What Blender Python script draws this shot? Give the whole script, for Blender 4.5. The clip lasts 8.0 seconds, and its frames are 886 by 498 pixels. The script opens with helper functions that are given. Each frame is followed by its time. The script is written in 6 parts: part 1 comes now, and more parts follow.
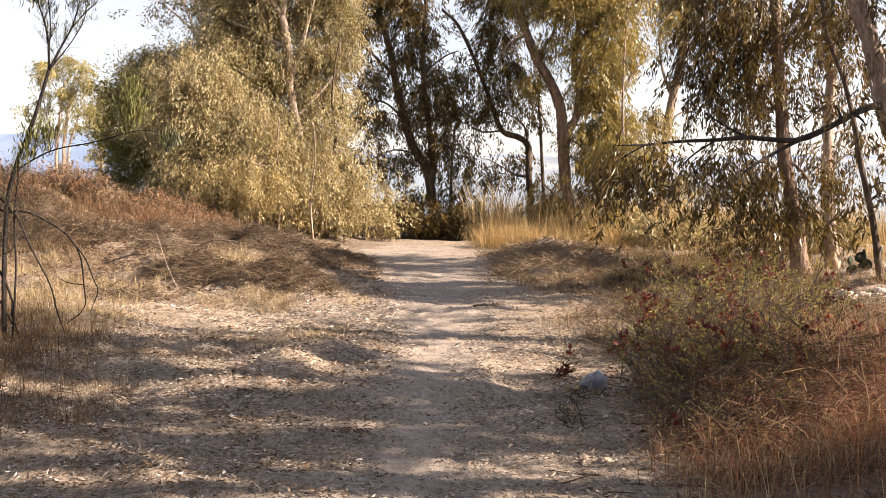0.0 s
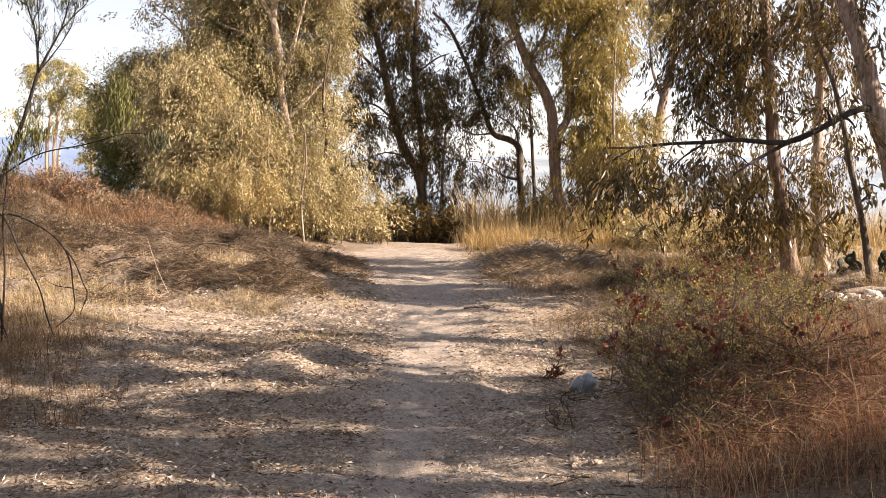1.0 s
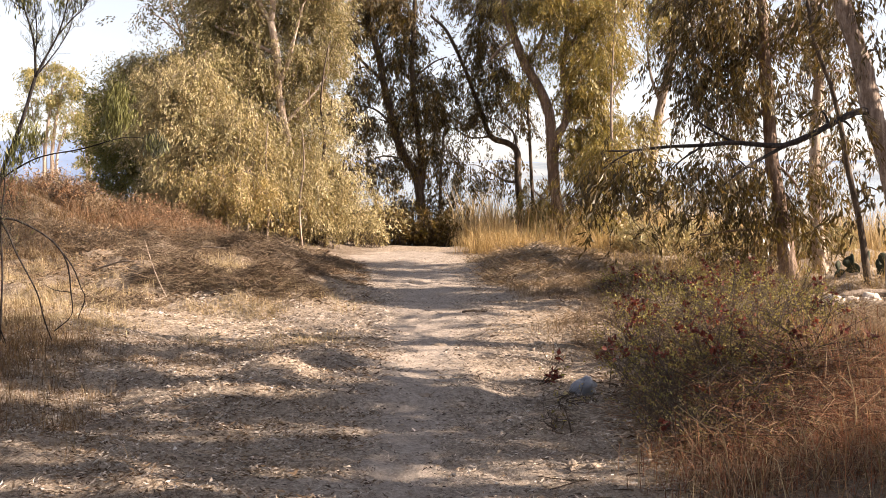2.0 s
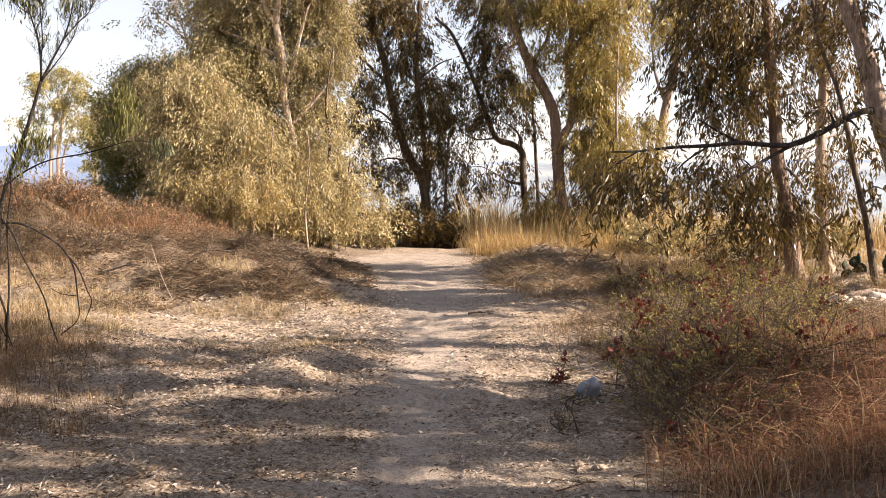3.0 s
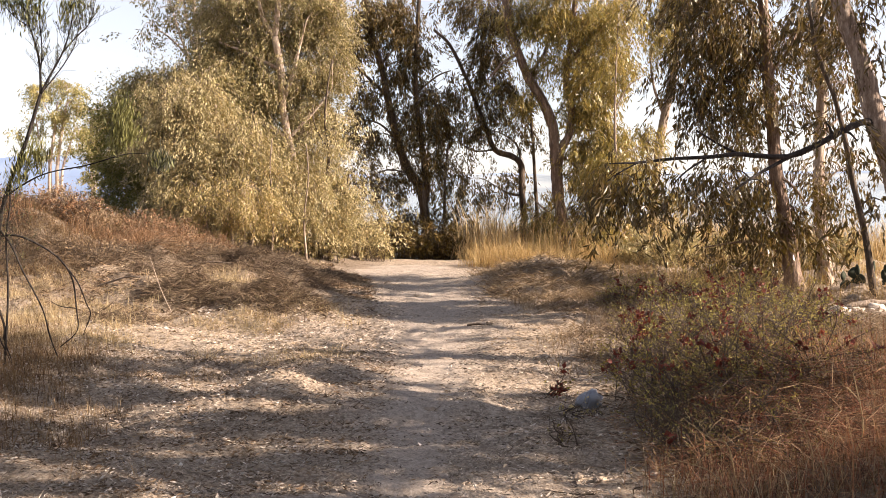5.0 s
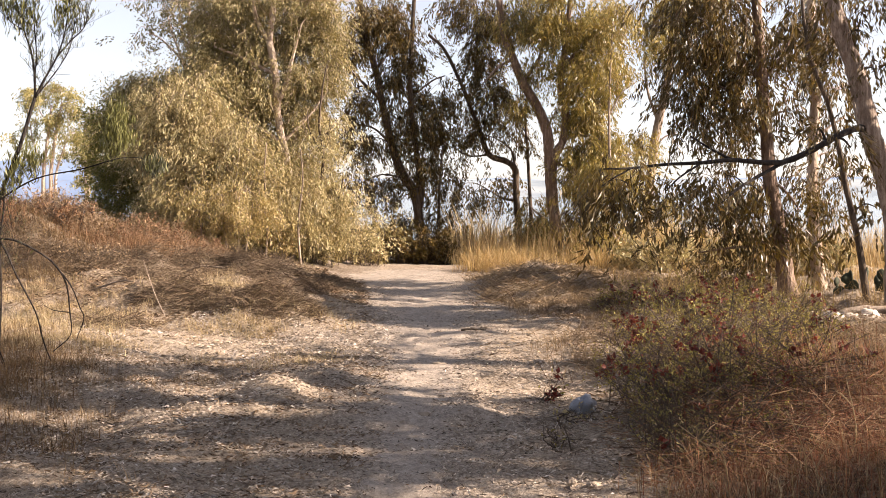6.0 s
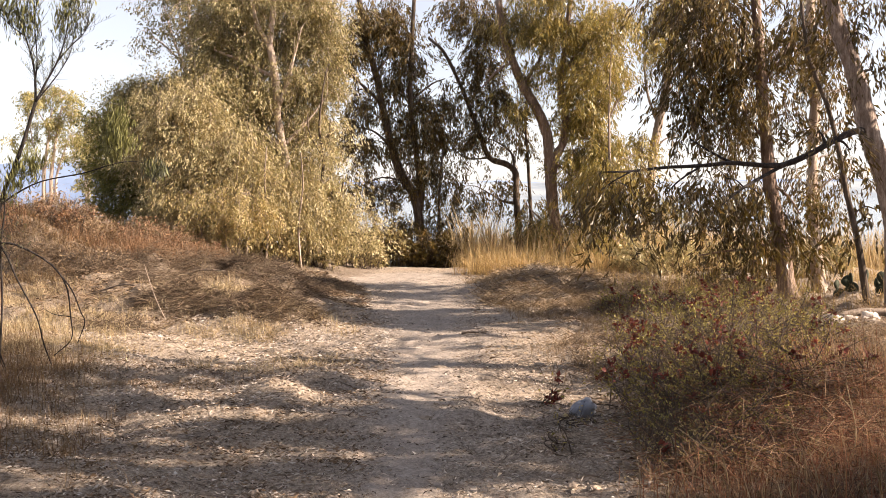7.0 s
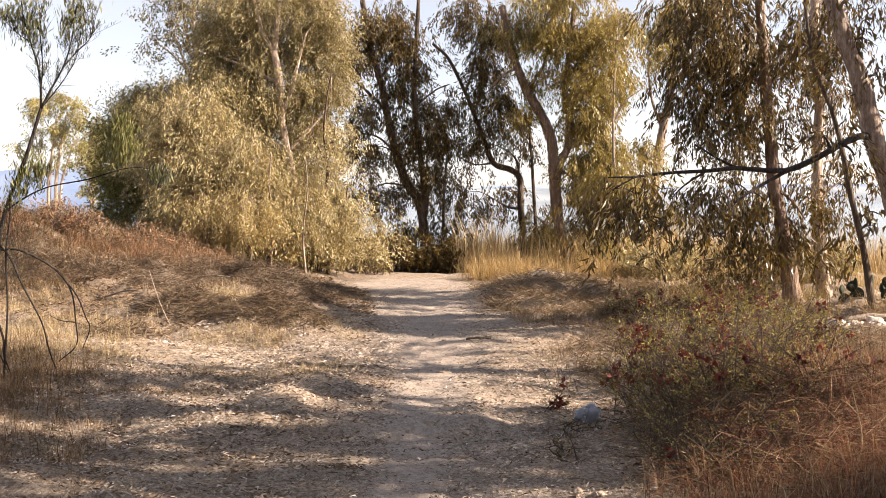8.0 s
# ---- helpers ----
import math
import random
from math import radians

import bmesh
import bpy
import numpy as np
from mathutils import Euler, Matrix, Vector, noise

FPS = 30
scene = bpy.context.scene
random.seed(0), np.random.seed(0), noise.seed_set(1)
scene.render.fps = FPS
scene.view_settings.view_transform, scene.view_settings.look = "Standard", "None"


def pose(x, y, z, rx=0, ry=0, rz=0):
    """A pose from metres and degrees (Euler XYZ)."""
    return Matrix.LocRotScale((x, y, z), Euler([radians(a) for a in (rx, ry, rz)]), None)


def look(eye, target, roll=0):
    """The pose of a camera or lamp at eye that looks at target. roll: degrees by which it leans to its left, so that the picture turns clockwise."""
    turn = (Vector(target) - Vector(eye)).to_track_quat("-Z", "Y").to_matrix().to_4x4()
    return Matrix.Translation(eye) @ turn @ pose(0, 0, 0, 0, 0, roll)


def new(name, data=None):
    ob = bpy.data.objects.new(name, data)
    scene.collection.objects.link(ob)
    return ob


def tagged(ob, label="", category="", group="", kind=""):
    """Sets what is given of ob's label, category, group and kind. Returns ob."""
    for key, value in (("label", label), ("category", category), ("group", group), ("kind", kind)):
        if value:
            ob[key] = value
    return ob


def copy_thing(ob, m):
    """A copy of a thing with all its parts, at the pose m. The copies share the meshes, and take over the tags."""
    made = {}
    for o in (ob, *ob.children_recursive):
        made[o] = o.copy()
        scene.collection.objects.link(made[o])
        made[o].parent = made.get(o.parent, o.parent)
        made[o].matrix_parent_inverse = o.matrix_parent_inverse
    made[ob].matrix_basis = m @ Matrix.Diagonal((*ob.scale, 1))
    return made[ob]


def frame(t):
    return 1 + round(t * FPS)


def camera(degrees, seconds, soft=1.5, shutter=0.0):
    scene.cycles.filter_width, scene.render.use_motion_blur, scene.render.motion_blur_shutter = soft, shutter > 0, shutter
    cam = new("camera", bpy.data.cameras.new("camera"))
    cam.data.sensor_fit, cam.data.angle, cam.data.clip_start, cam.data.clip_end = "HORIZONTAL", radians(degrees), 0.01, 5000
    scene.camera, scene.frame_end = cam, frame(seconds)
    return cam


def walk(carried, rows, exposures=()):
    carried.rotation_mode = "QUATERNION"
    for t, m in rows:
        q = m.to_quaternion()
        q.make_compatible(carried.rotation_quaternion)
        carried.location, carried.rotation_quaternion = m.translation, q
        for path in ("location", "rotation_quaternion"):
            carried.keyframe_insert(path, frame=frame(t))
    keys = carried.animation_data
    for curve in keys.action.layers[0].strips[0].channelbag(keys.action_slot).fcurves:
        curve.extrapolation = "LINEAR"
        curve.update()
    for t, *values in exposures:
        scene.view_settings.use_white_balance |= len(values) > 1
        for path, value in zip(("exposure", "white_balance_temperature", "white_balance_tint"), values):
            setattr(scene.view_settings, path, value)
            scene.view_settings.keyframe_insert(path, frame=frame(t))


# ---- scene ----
cam = camera(45.0, 8.0, 0.58)
# seconds, eye x, y, z, yaw, pitch, roll
ROWS = [
    (0.0, -0.0000, -0.0000, 1.5000, 0.000, -4.321, -0.000),
    (0.5, 0.0034, 0.0041, 1.5005, -0.213, -4.277, -0.023),
    (1.0, 0.0094, 0.0042, 1.4990, -0.453, -4.182, 0.059),
    (1.5, 0.0109, 0.0066, 1.4996, -0.600, -4.055, 0.097),
    (3.0, 0.0131, 0.0057, 1.5004, -0.230, -3.906, 0.480),
    (3.5, 0.0105, 0.0051, 1.5000, -0.085, -3.727, 0.527),
    (4.0, 0.0099, 0.0042, 1.5000, -0.207, -3.589, 0.523),
    (4.5, 0.0125, 0.0032, 1.5027, -0.234, -3.449, 0.588),
    (6.0, 0.0102, -0.0022, 1.5060, -0.618, -3.047, 0.392),
    (6.5, 0.0102, -0.0067, 1.5089, -0.776, -2.977, 0.407),
    (7.0, 0.0101, -0.0115, 1.5154, -0.606, -2.913, 0.487),
    (7.5, 0.0119, -0.0120, 1.5122, -0.420, -2.718, 0.525),
    (8.0, 0.0073, -0.0131, 1.5142, -0.380, -2.607, 0.555),
]
walk(cam, [(t, pose(x, y, z, 0, 0, yaw) @ pose(0, 0, 0, pitch) @ pose(0, 0, 0, 90, roll)) for t, x, y, z, yaw, pitch, roll in ROWS],
     exposures=[(0.0, 1.51, 6450, 18), (8.0, 1.51, 6450, 18)])

# ---- light ----
SUN_AZIMUTH, SUN_HEIGHT = 98.0, 28.0          # degrees to the right of +y, degrees above the horizon
world = bpy.data.worlds.new("sky")
scene.world = world
world.use_nodes = True
sky = world.node_tree.nodes.new("ShaderNodeTexSky")
sky.sky_type, sky.sun_disc = "NISHITA", False
sky.sun_elevation, sky.sun_rotation = radians(SUN_HEIGHT), radians(SUN_AZIMUTH)
sky.air_density, sky.dust_density, sky.ozone_density = 1.0, 0.4, 1.0
back = world.node_tree.nodes["Background"]
back.inputs["Strength"].default_value = 0.070
haze = world.node_tree.nodes.new("ShaderNodeHueSaturation")          # a hazy, nearly white sky
haze.inputs["Saturation"].default_value = 0.4
world.node_tree.links.new(sky.outputs["Color"], haze.inputs["Color"])
world.node_tree.links.new(haze.outputs["Color"], back.inputs["Color"])
sun = new("sun", bpy.data.lights.new("sun", "SUN"))
sun.data.energy, sun.data.angle, sun.data.color = 5.5, radians(0.5), (1.0, 0.86, 0.67)
toward = Vector((math.sin(radians(SUN_AZIMUTH)) * math.cos(radians(SUN_HEIGHT)), math.cos(radians(SUN_AZIMUTH)) * math.cos(radians(SUN_HEIGHT)), math.sin(radians(SUN_HEIGHT))))
sun.matrix_world = look(toward * 60, (0, 0, 0))
rng = np.random.default_rng(7)


# ---- materials ----
def material(name, rough=0.8, spec=0.3):
    mat = bpy.data.materials.new(name)
    mat.use_nodes = True
    nt = mat.node_tree
    bsdf = nt.nodes["Principled BSDF"]
    bsdf.inputs["Roughness"].default_value = rough
    bsdf.inputs["Specular IOR Level"].default_value = spec
    return mat, nt, bsdf


def ramp(nt, source, stops):
    node = nt.nodes.new("ShaderNodeValToRGB")
    els = node.color_ramp.elements
    while len(els) < len(stops):
        els.new(0.5)
    for el, (at, colour) in zip(els, stops):
        el.position, el.color = at, (*colour, 1)
    nt.links.new(source, node.inputs["Fac"])
    return node.outputs["Color"]


def noise_tex(nt, scale, detail=6.0, rough=0.6, stretch=None):
    co = nt.nodes.new("ShaderNodeTexCoord").outputs["Object"]
    if stretch:
        mp = nt.nodes.new("ShaderNodeMapping")
        mp.inputs["Scale"].default_value = stretch
        nt.links.new(co, mp.inputs["Vector"])
        co = mp.outputs["Vector"]
    node = nt.nodes.new("ShaderNodeTexNoise")
    node.inputs["Scale"].default_value, node.inputs["Detail"].default_value, node.inputs["Roughness"].default_value = scale, detail, rough
    nt.links.new(co, node.inputs["Vector"])
    return node.outputs["Fac"]


def blend(nt, fac, a, b, kind="MIX"):
    node = nt.nodes.new("ShaderNodeMix")
    node.data_type, node.blend_type = "RGBA", kind
    for sock, v in ((0, fac), (6, a), (7, b)):
        if isinstance(v, (int, float)):
            node.inputs[sock].default_value = v
        elif isinstance(v, tuple):
            node.inputs[sock].default_value = (*v, 1)
        else:
            nt.links.new(v, node.inputs[sock])
    return node.outputs[2]


def bump(nt, bsdf, height, strength, distance):
    node = nt.nodes.new("ShaderNodeBump")
    node.inputs["Strength"].default_value, node.inputs["Distance"].default_value = strength, distance
    nt.links.new(height, node.inputs["Height"])
    nt.links.new(node.outputs["Normal"], bsdf.inputs["Normal"])


def leaf_material(name, colours, through_light=0.4, rough=0.5, spec=0.35):
    """A thin leaf or blade: each island takes its own colour, and light passes through."""
    mat, nt, bsdf = material(name, rough, spec)
    rnd = nt.nodes.new("ShaderNodeNewGeometry").outputs["Random Per Island"]
    n = len(colours) - 1
    col = ramp(nt, rnd, [(i / n, c) for i, c in enumerate(colours)])
    patch = noise_tex(nt, 3.2, 4.0)
    col = blend(nt, ramp(nt, patch, [(0.35, (0, 0, 0)), (0.7, (0.55, 0.55, 0.55))]), col, blend(nt, 1.0, col, (1.0, 0.86, 0.68), "MULTIPLY"))
    nt.links.new(col, bsdf.inputs["Base Color"])
    tr = nt.nodes.new("ShaderNodeBsdfTranslucent")
    nt.links.new(blend(nt, 1.0, col, (1.0, 0.95, 0.72), "MULTIPLY"), tr.inputs["Color"])
    mix = nt.nodes.new("ShaderNodeMixShader")
    mix.inputs["Fac"].default_value = through_light
    nt.links.new(bsdf.outputs[0], mix.inputs[1])
    nt.links.new(tr.outputs[0], mix.inputs[2])
    nt.links.new(mix.outputs[0], nt.nodes["Material Output"].inputs["Surface"])
    return mat


def bark_material(name, pale, mid, dark, amount):
    mat, nt, bsdf = material(name, 0.85, 0.2)
    streak = noise_tex(nt, 9.0, 6.0, 0.65, (2.2, 2.2, 0.35))
    flake = noise_tex(nt, 5.0, 4.0, 0.6, (1, 1, 0.6))
    fine = noise_tex(nt, 60.0, 4.0, 0.7, (1, 1, 0.4))
    col = ramp(nt, streak, [(0.32, dark), (0.48, mid), (0.62, pale)])
    col = blend(nt, ramp(nt, flake, [(amount, (0, 0, 0)), (amount + 0.06, (1, 1, 1))]), col, mid)
    col = blend(nt, 0.35, col, ramp(nt, fine, [(0.3, dark), (0.7, pale)]))
    nt.links.new(col, bsdf.inputs["Base Color"])
    bump(nt, bsdf, streak, 0.9, 0.045)
    return mat


# bark of the bare sapling; on the leaning eucalyptus's limbs its darkness paints shade
TWIG_DARK = bark_material("dark_twig_and_shaded_limb_bark", (0.055, 0.045, 0.04), (0.03, 0.024, 0.021), (0.014, 0.011, 0.01), 0.6)
# tan-olive leaf, its colour lifted to carry the sunlight on the left crowns
LEAF_GOLD = leaf_material("tan_olive_leaf_sun_in_colour", [(0.1996, 0.1663, 0.077), (0.3873, 0.3315, 0.1794), (0.5405, 0.4621, 0.2697), (0.2934, 0.2661, 0.1155), (0.6582, 0.5691, 0.3718)], 0.36)
LEAF_TAN = leaf_material("brownish_tan_olive_leaf", [(0.1402, 0.1189, 0.0514), (0.279, 0.2379, 0.1158), (0.4063, 0.3446, 0.18), (0.2031, 0.1852, 0.0771), (0.5091, 0.4358, 0.2442)], 0.34)
LEAF_LIME = leaf_material("yellow_green_leaf", [(0.2756, 0.2352, 0.092), (0.4452, 0.3626, 0.161), (0.5936, 0.4704, 0.276), (0.3392, 0.294, 0.115), (0.5088, 0.4116, 0.23)], 0.4)
LEAF_DULL = leaf_material("grey_olive_leaf", [(0.10, 0.10, 0.05), (0.17, 0.15, 0.08), (0.22, 0.18, 0.09), (0.13, 0.13, 0.07)])
LEAF_GREEN = leaf_material("dark_green_leaf", [(0.102, 0.117, 0.039), (0.189, 0.195, 0.0585), (0.348, 0.299, 0.111), (0.145, 0.156, 0.052)], 0.45)
LEAF_LIGHT = leaf_material("pale_yellow_green_leaf", [(0.289, 0.272, 0.102), (0.425, 0.374, 0.153), (0.221, 0.221, 0.119), (0.544, 0.459, 0.204)], 0.45)
# olive leaf darkened to carry the shade inside the middle and right crowns
LEAF_DARK = leaf_material("dark_olive_leaf_shade_in_colour", [(0.0547, 0.042, 0.0146), (0.11, 0.0737, 0.0249), (0.076, 0.0597, 0.0146), (0.2027, 0.1368, 0.0457), (0.135, 0.1021, 0.0207)], 0.4, 0.33, 0.5)
LEAF_OLIVE = leaf_material("olive_yellow_leaf", [(0.1336, 0.1185, 0.0397), (0.2655, 0.2143, 0.0644), (0.387, 0.2981, 0.0792), (0.1931, 0.1741, 0.0546), (0.5076, 0.3938, 0.1391)], 0.4, 0.32, 0.6)
FEATHER = leaf_material("feathery_olive_green_needle", [(0.12, 0.12, 0.05), (0.22, 0.22, 0.08), (0.30, 0.30, 0.11), (0.16, 0.165, 0.06)], 0.4)
NEEDLE = leaf_material("grey_green_needle", [(0.08, 0.09, 0.06), (0.12, 0.12, 0.08), (0.16, 0.17, 0.05)], 0.25)
STRAW = leaf_material("golden_dry_grass", [(0.3658, 0.2867, 0.1647), (0.5074, 0.4087, 0.2501), (0.2714, 0.2013, 0.122), (0.6254, 0.5368, 0.366), (0.2006, 0.1464, 0.0915)], 0.3, 0.7, 0.2)
STRAW_GREY = leaf_material("weathered_straw", [(0.18, 0.13, 0.09), (0.27, 0.20, 0.13), (0.38, 0.29, 0.19), (0.12, 0.08, 0.055)], 0.2, 0.75, 0.2)
RUSSET = leaf_material("russet_dry_grass", [(0.214, 0.125, 0.0728), (0.316, 0.1944, 0.1114), (0.1326, 0.0784, 0.0514), (0.4281, 0.287, 0.1714), (0.2344, 0.1154, 0.0686), (0.1733, 0.1205, 0.0857)], 0.3, 0.7, 0.2)
REED = leaf_material("tan_reed", [(0.4104, 0.3055, 0.172), (0.5616, 0.438, 0.258), (0.3024, 0.2139, 0.1118), (0.6696, 0.55, 0.3526), (0.4752, 0.3565, 0.172)], 0.35, 0.7, 0.2)
RED_LEAF = leaf_material("withered_red_brown_leaf", [(0.1463, 0.0308, 0.0211), (0.234, 0.0528, 0.0308), (0.0829, 0.022, 0.0176), (0.1658, 0.0352, 0.0264)], 0.35)
SHRUB_LEAF = leaf_material("dull_olive_shrub_leaf", [(0.187, 0.17, 0.051), (0.323, 0.289, 0.085), (0.459, 0.3995, 0.1445), (0.136, 0.1105, 0.0425), (0.289, 0.2295, 0.085), (0.238, 0.221, 0.068)], 0.4, 0.6, 0.2)
LITTER = leaf_material("fallen_grey_tan_leaf", [(0.284, 0.23, 0.191), (0.447, 0.389, 0.34), (0.568, 0.515, 0.466), (0.161, 0.126, 0.102), (0.669, 0.63, 0.59)], 0.1, 0.7, 0.25)
BARK_PALE = bark_material("smooth_pale_bark", (0.62, 0.52, 0.43), (0.47, 0.36, 0.28), (0.25, 0.17, 0.12), 0.62)
BARK_MOTTLED = bark_material("flaking_mottled_bark", (0.40, 0.30, 0.23), (0.17, 0.115, 0.085), (0.10, 0.065, 0.045), 0.56)
BARK_RED = bark_material("reddish_brown_flaking_bark", (0.34, 0.25, 0.19), (0.17, 0.11, 0.08), (0.08, 0.05, 0.035), 0.55)
BARK_LEANING = bark_material("grey_brown_bark_with_pale_patches", (0.46, 0.38, 0.32), (0.21, 0.15, 0.115), (0.10, 0.07, 0.05), 0.60)
BARK_DARK = bark_material("dark_brown_bark", (0.16, 0.12, 0.09), (0.09, 0.065, 0.045), (0.04, 0.028, 0.02), 0.6)
BARK_SHRUB = bark_material("grey_brown_shrub_bark", (0.17, 0.13, 0.10), (0.085, 0.063, 0.048), (0.03, 0.022, 0.017), 0.6)
RIDGE_STEM = bark_material("dry_tan_stem", (0.36, 0.26, 0.17), (0.24, 0.165, 0.105), (0.13, 0.085, 0.055), 0.6)
BARK_GREY = bark_material("grey_brown_bark", (0.40, 0.32, 0.25), (0.26, 0.20, 0.15), (0.12, 0.085, 0.06), 0.6)


def soil_material(name, path_blend):
    """Dry soil, with the packed pale earth of the trodden line where path_blend is set."""
    mat, nt, bsdf = material(name, 0.95, 0.15)
    big, mid, fine = noise_tex(nt, 0.7, 5.0), noise_tex(nt, 6.0, 6.0, 0.7), noise_tex(nt, 70.0, 5.0, 0.75)
    earth = ramp(nt, mid, [(0.30, (0.16, 0.12, 0.085)), (0.5, (0.28, 0.215, 0.155)), (0.7, (0.42, 0.34, 0.25))])
    earth = blend(nt, ramp(nt, big, [(0.4, (0, 0, 0)), (0.65, (0.6, 0.6, 0.6))]), earth, (0.27, 0.19, 0.12))
    packed = ramp(nt, mid, [(0.25, (0.225, 0.188, 0.158)), (0.5, (0.34, 0.286, 0.242)), (0.75, (0.465, 0.398, 0.34))])
    if path_blend:
        col = packed
    else:
        worn_by_feet = nt.nodes.new("ShaderNodeAttribute")
        worn_by_feet.attribute_name = "worn"
        col = blend(nt, worn_by_feet.outputs["Fac"], earth, packed)
    col = blend(nt, 0.5 if not path_blend else 0.32, col, ramp(nt, fine, [(0.36, (0.10, 0.07, 0.05)), (0.5, (0.345, 0.292, 0.235)), (0.64, (0.63, 0.56, 0.475))]))
    crumb = noise_tex(nt, 27.0, 5.0, 0.7)
    col = blend(nt, 0.75 if not path_blend else 0.4, col, blend(nt, 1.0, col, ramp(nt, crumb, [(0.38, (0.42, 0.38, 0.35)), (0.5, (0.95, 0.93, 0.90)), (0.62, (1.25, 1.22, 1.2))]), "MULTIPLY"))
    if not path_blend:
        # dark mulch of the bank and berm, and painted shade below the shrubs
        mulch_and_shade = nt.nodes.new("ShaderNodeAttribute")
        mulch_and_shade.attribute_name = "mulch"
        col = blend(nt, mulch_and_shade.outputs["Fac"], col, blend(nt, 0.5, ramp(nt, mid, [(0.3, (0.05, 0.034, 0.024)), (0.5, (0.10, 0.07, 0.048)), (0.72, (0.18, 0.13, 0.09))]), ramp(nt, fine, [(0.4, (0.03, 0.02, 0.015)), (0.6, (0.25, 0.185, 0.13))])))
    nt.links.new(col, bsdf.inputs["Base Color"])
    total = nt.nodes.new("ShaderNodeMath")
    total.operation = "MULTIPLY_ADD"
    total.inputs[1].default_value = 0.35
    nt.links.new(fine, total.inputs[0])
    nt.links.new(mid, total.inputs[2])
    bump(nt, bsdf, total.outputs[0], 0.7, 0.035 if not path_blend else 0.03)
    return mat


SOIL = soil_material("dry_soil", False)
PACKED = soil_material("packed_pale_earth", True)


def stone_material(name, a, b):
    mat, nt, bsdf = material(name, 0.85, 0.25)
    n1, n2 = noise_tex(nt, 12.0), noise_tex(nt, 90.0, 4.0)
    col = blend(nt, 0.3, ramp(nt, n1, [(0.3, a), (0.7, b)]), ramp(nt, n2, [(0.3, a), (0.7, b)]))
    nt.links.new(col, bsdf.inputs["Base Color"])
    bump(nt, bsdf, n1, 0.5, 0.02)
    return mat


STONE_PALE = stone_material("chalky_white_stone", (0.40, 0.33, 0.27), (0.68, 0.61, 0.53))
STONE_BLUE = stone_material("blue_grey_stone", (0.15, 0.165, 0.20), (0.30, 0.31, 0.34))
STONE_TAN = stone_material("dusty_tan_stone", (0.24, 0.185, 0.14), (0.42, 0.34, 0.26))
CACTUS = stone_material("dull_green_cactus_skin", (0.025, 0.03, 0.018), (0.06, 0.065, 0.04))

# lake water: dark body colour, glossy, small ripples
WATER, nt, bsdf = material("lake_water", 0.08, 0.5)
bsdf.inputs["Base Color"].default_value = (0.14, 0.20, 0.27, 1)
bump(nt, bsdf, noise_tex(nt, 1.6, 4.0, 0.6, (0.6, 1.6, 1)), 0.25, 0.15)
# distant scrub: the blue-grey air haze is painted into both base colours
HILL, nt, bsdf = material("scrub_hill_haze_in_colour", 1.0, 0.0)
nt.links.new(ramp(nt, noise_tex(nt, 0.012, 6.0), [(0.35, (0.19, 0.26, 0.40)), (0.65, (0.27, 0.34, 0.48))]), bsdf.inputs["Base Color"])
SHORE, nt, bsdf = material("far_shore_scrub_haze_in_colour", 1.0, 0.0)
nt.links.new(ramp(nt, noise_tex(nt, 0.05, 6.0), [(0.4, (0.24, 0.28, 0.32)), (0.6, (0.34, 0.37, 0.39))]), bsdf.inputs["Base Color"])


# ---- mesh helpers ----
def mesh_of(name, verts, faces, mat, smooth=True):
    """A mesh from an (n, 3) array and a list of (m, k) index arrays."""
    me = bpy.data.meshes.new(name)
    verts = np.asarray(verts, dtype=np.float32)
    me.vertices.add(len(verts))
    me.vertices.foreach_set("co", verts.ravel())
    loops = np.concatenate([f.ravel() for f in faces]).astype(np.int32)
    sizes = np.concatenate([np.full(len(f), f.shape[1]) for f in faces])
    starts = np.concatenate([[0], np.cumsum(sizes)[:-1]]).astype(np.int32)
    me.loops.add(len(loops))
    me.loops.foreach_set("vertex_index", loops)
    me.polygons.add(len(sizes))
    me.polygons.foreach_set("loop_start", starts)
    me.polygons.foreach_set("use_smooth", np.full(len(sizes), smooth))
    me.update(calc_edges=True)
    me.materials.append(mat)
    return me


def part(name, data, parent, label="", kind=""):
    ob = new(name, data)
    ob.parent = parent
    ob.matrix_parent_inverse = Matrix.Translation(-parent.location)
    return tagged(ob, label, "", "", kind)


def thing(name, at, label, category, group="", kind=""):
    ob = new(name)
    ob.empty_display_size = 0.2
    ob.location = at
    return tagged(ob, label, category, group, kind)


def value_noise(x, y, seed=0):
    xi, yi = np.floor(x).astype(np.int64), np.floor(y).astype(np.int64)
    fx, fy = x - xi, y - yi
    fx, fy = fx * fx * (3 - 2 * fx), fy * fy * (3 - 2 * fy)

    def h(i, j):
        k = (i * 374761393 + j * 668265263 + seed * 974711) & 0x7FFFFFFF
        k = ((k ^ (k >> 13)) * 1274126177) & 0x7FFFFFFF
        return ((k ^ (k >> 16)) & 0xFFFF) / 65535.0
    return (h(xi, yi) * (1 - fx) + h(xi + 1, yi) * fx) * (1 - fy) + (h(xi, yi + 1) * (1 - fx) + h(xi + 1, yi + 1) * fx) * fy


def fbm(x, y, octaves=4, seed=0):
    total, amp = 0.0, 0.5
    for i in range(octaves):
        total = total + amp * (value_noise(x * 2 ** i, y * 2 ** i, seed + i) - 0.5)
        amp *= 0.5
    return total


def step(a, b, v):
    s = np.clip((v - a) / (b - a), 0, 1)
    return s * s * (3 - 2 * s)


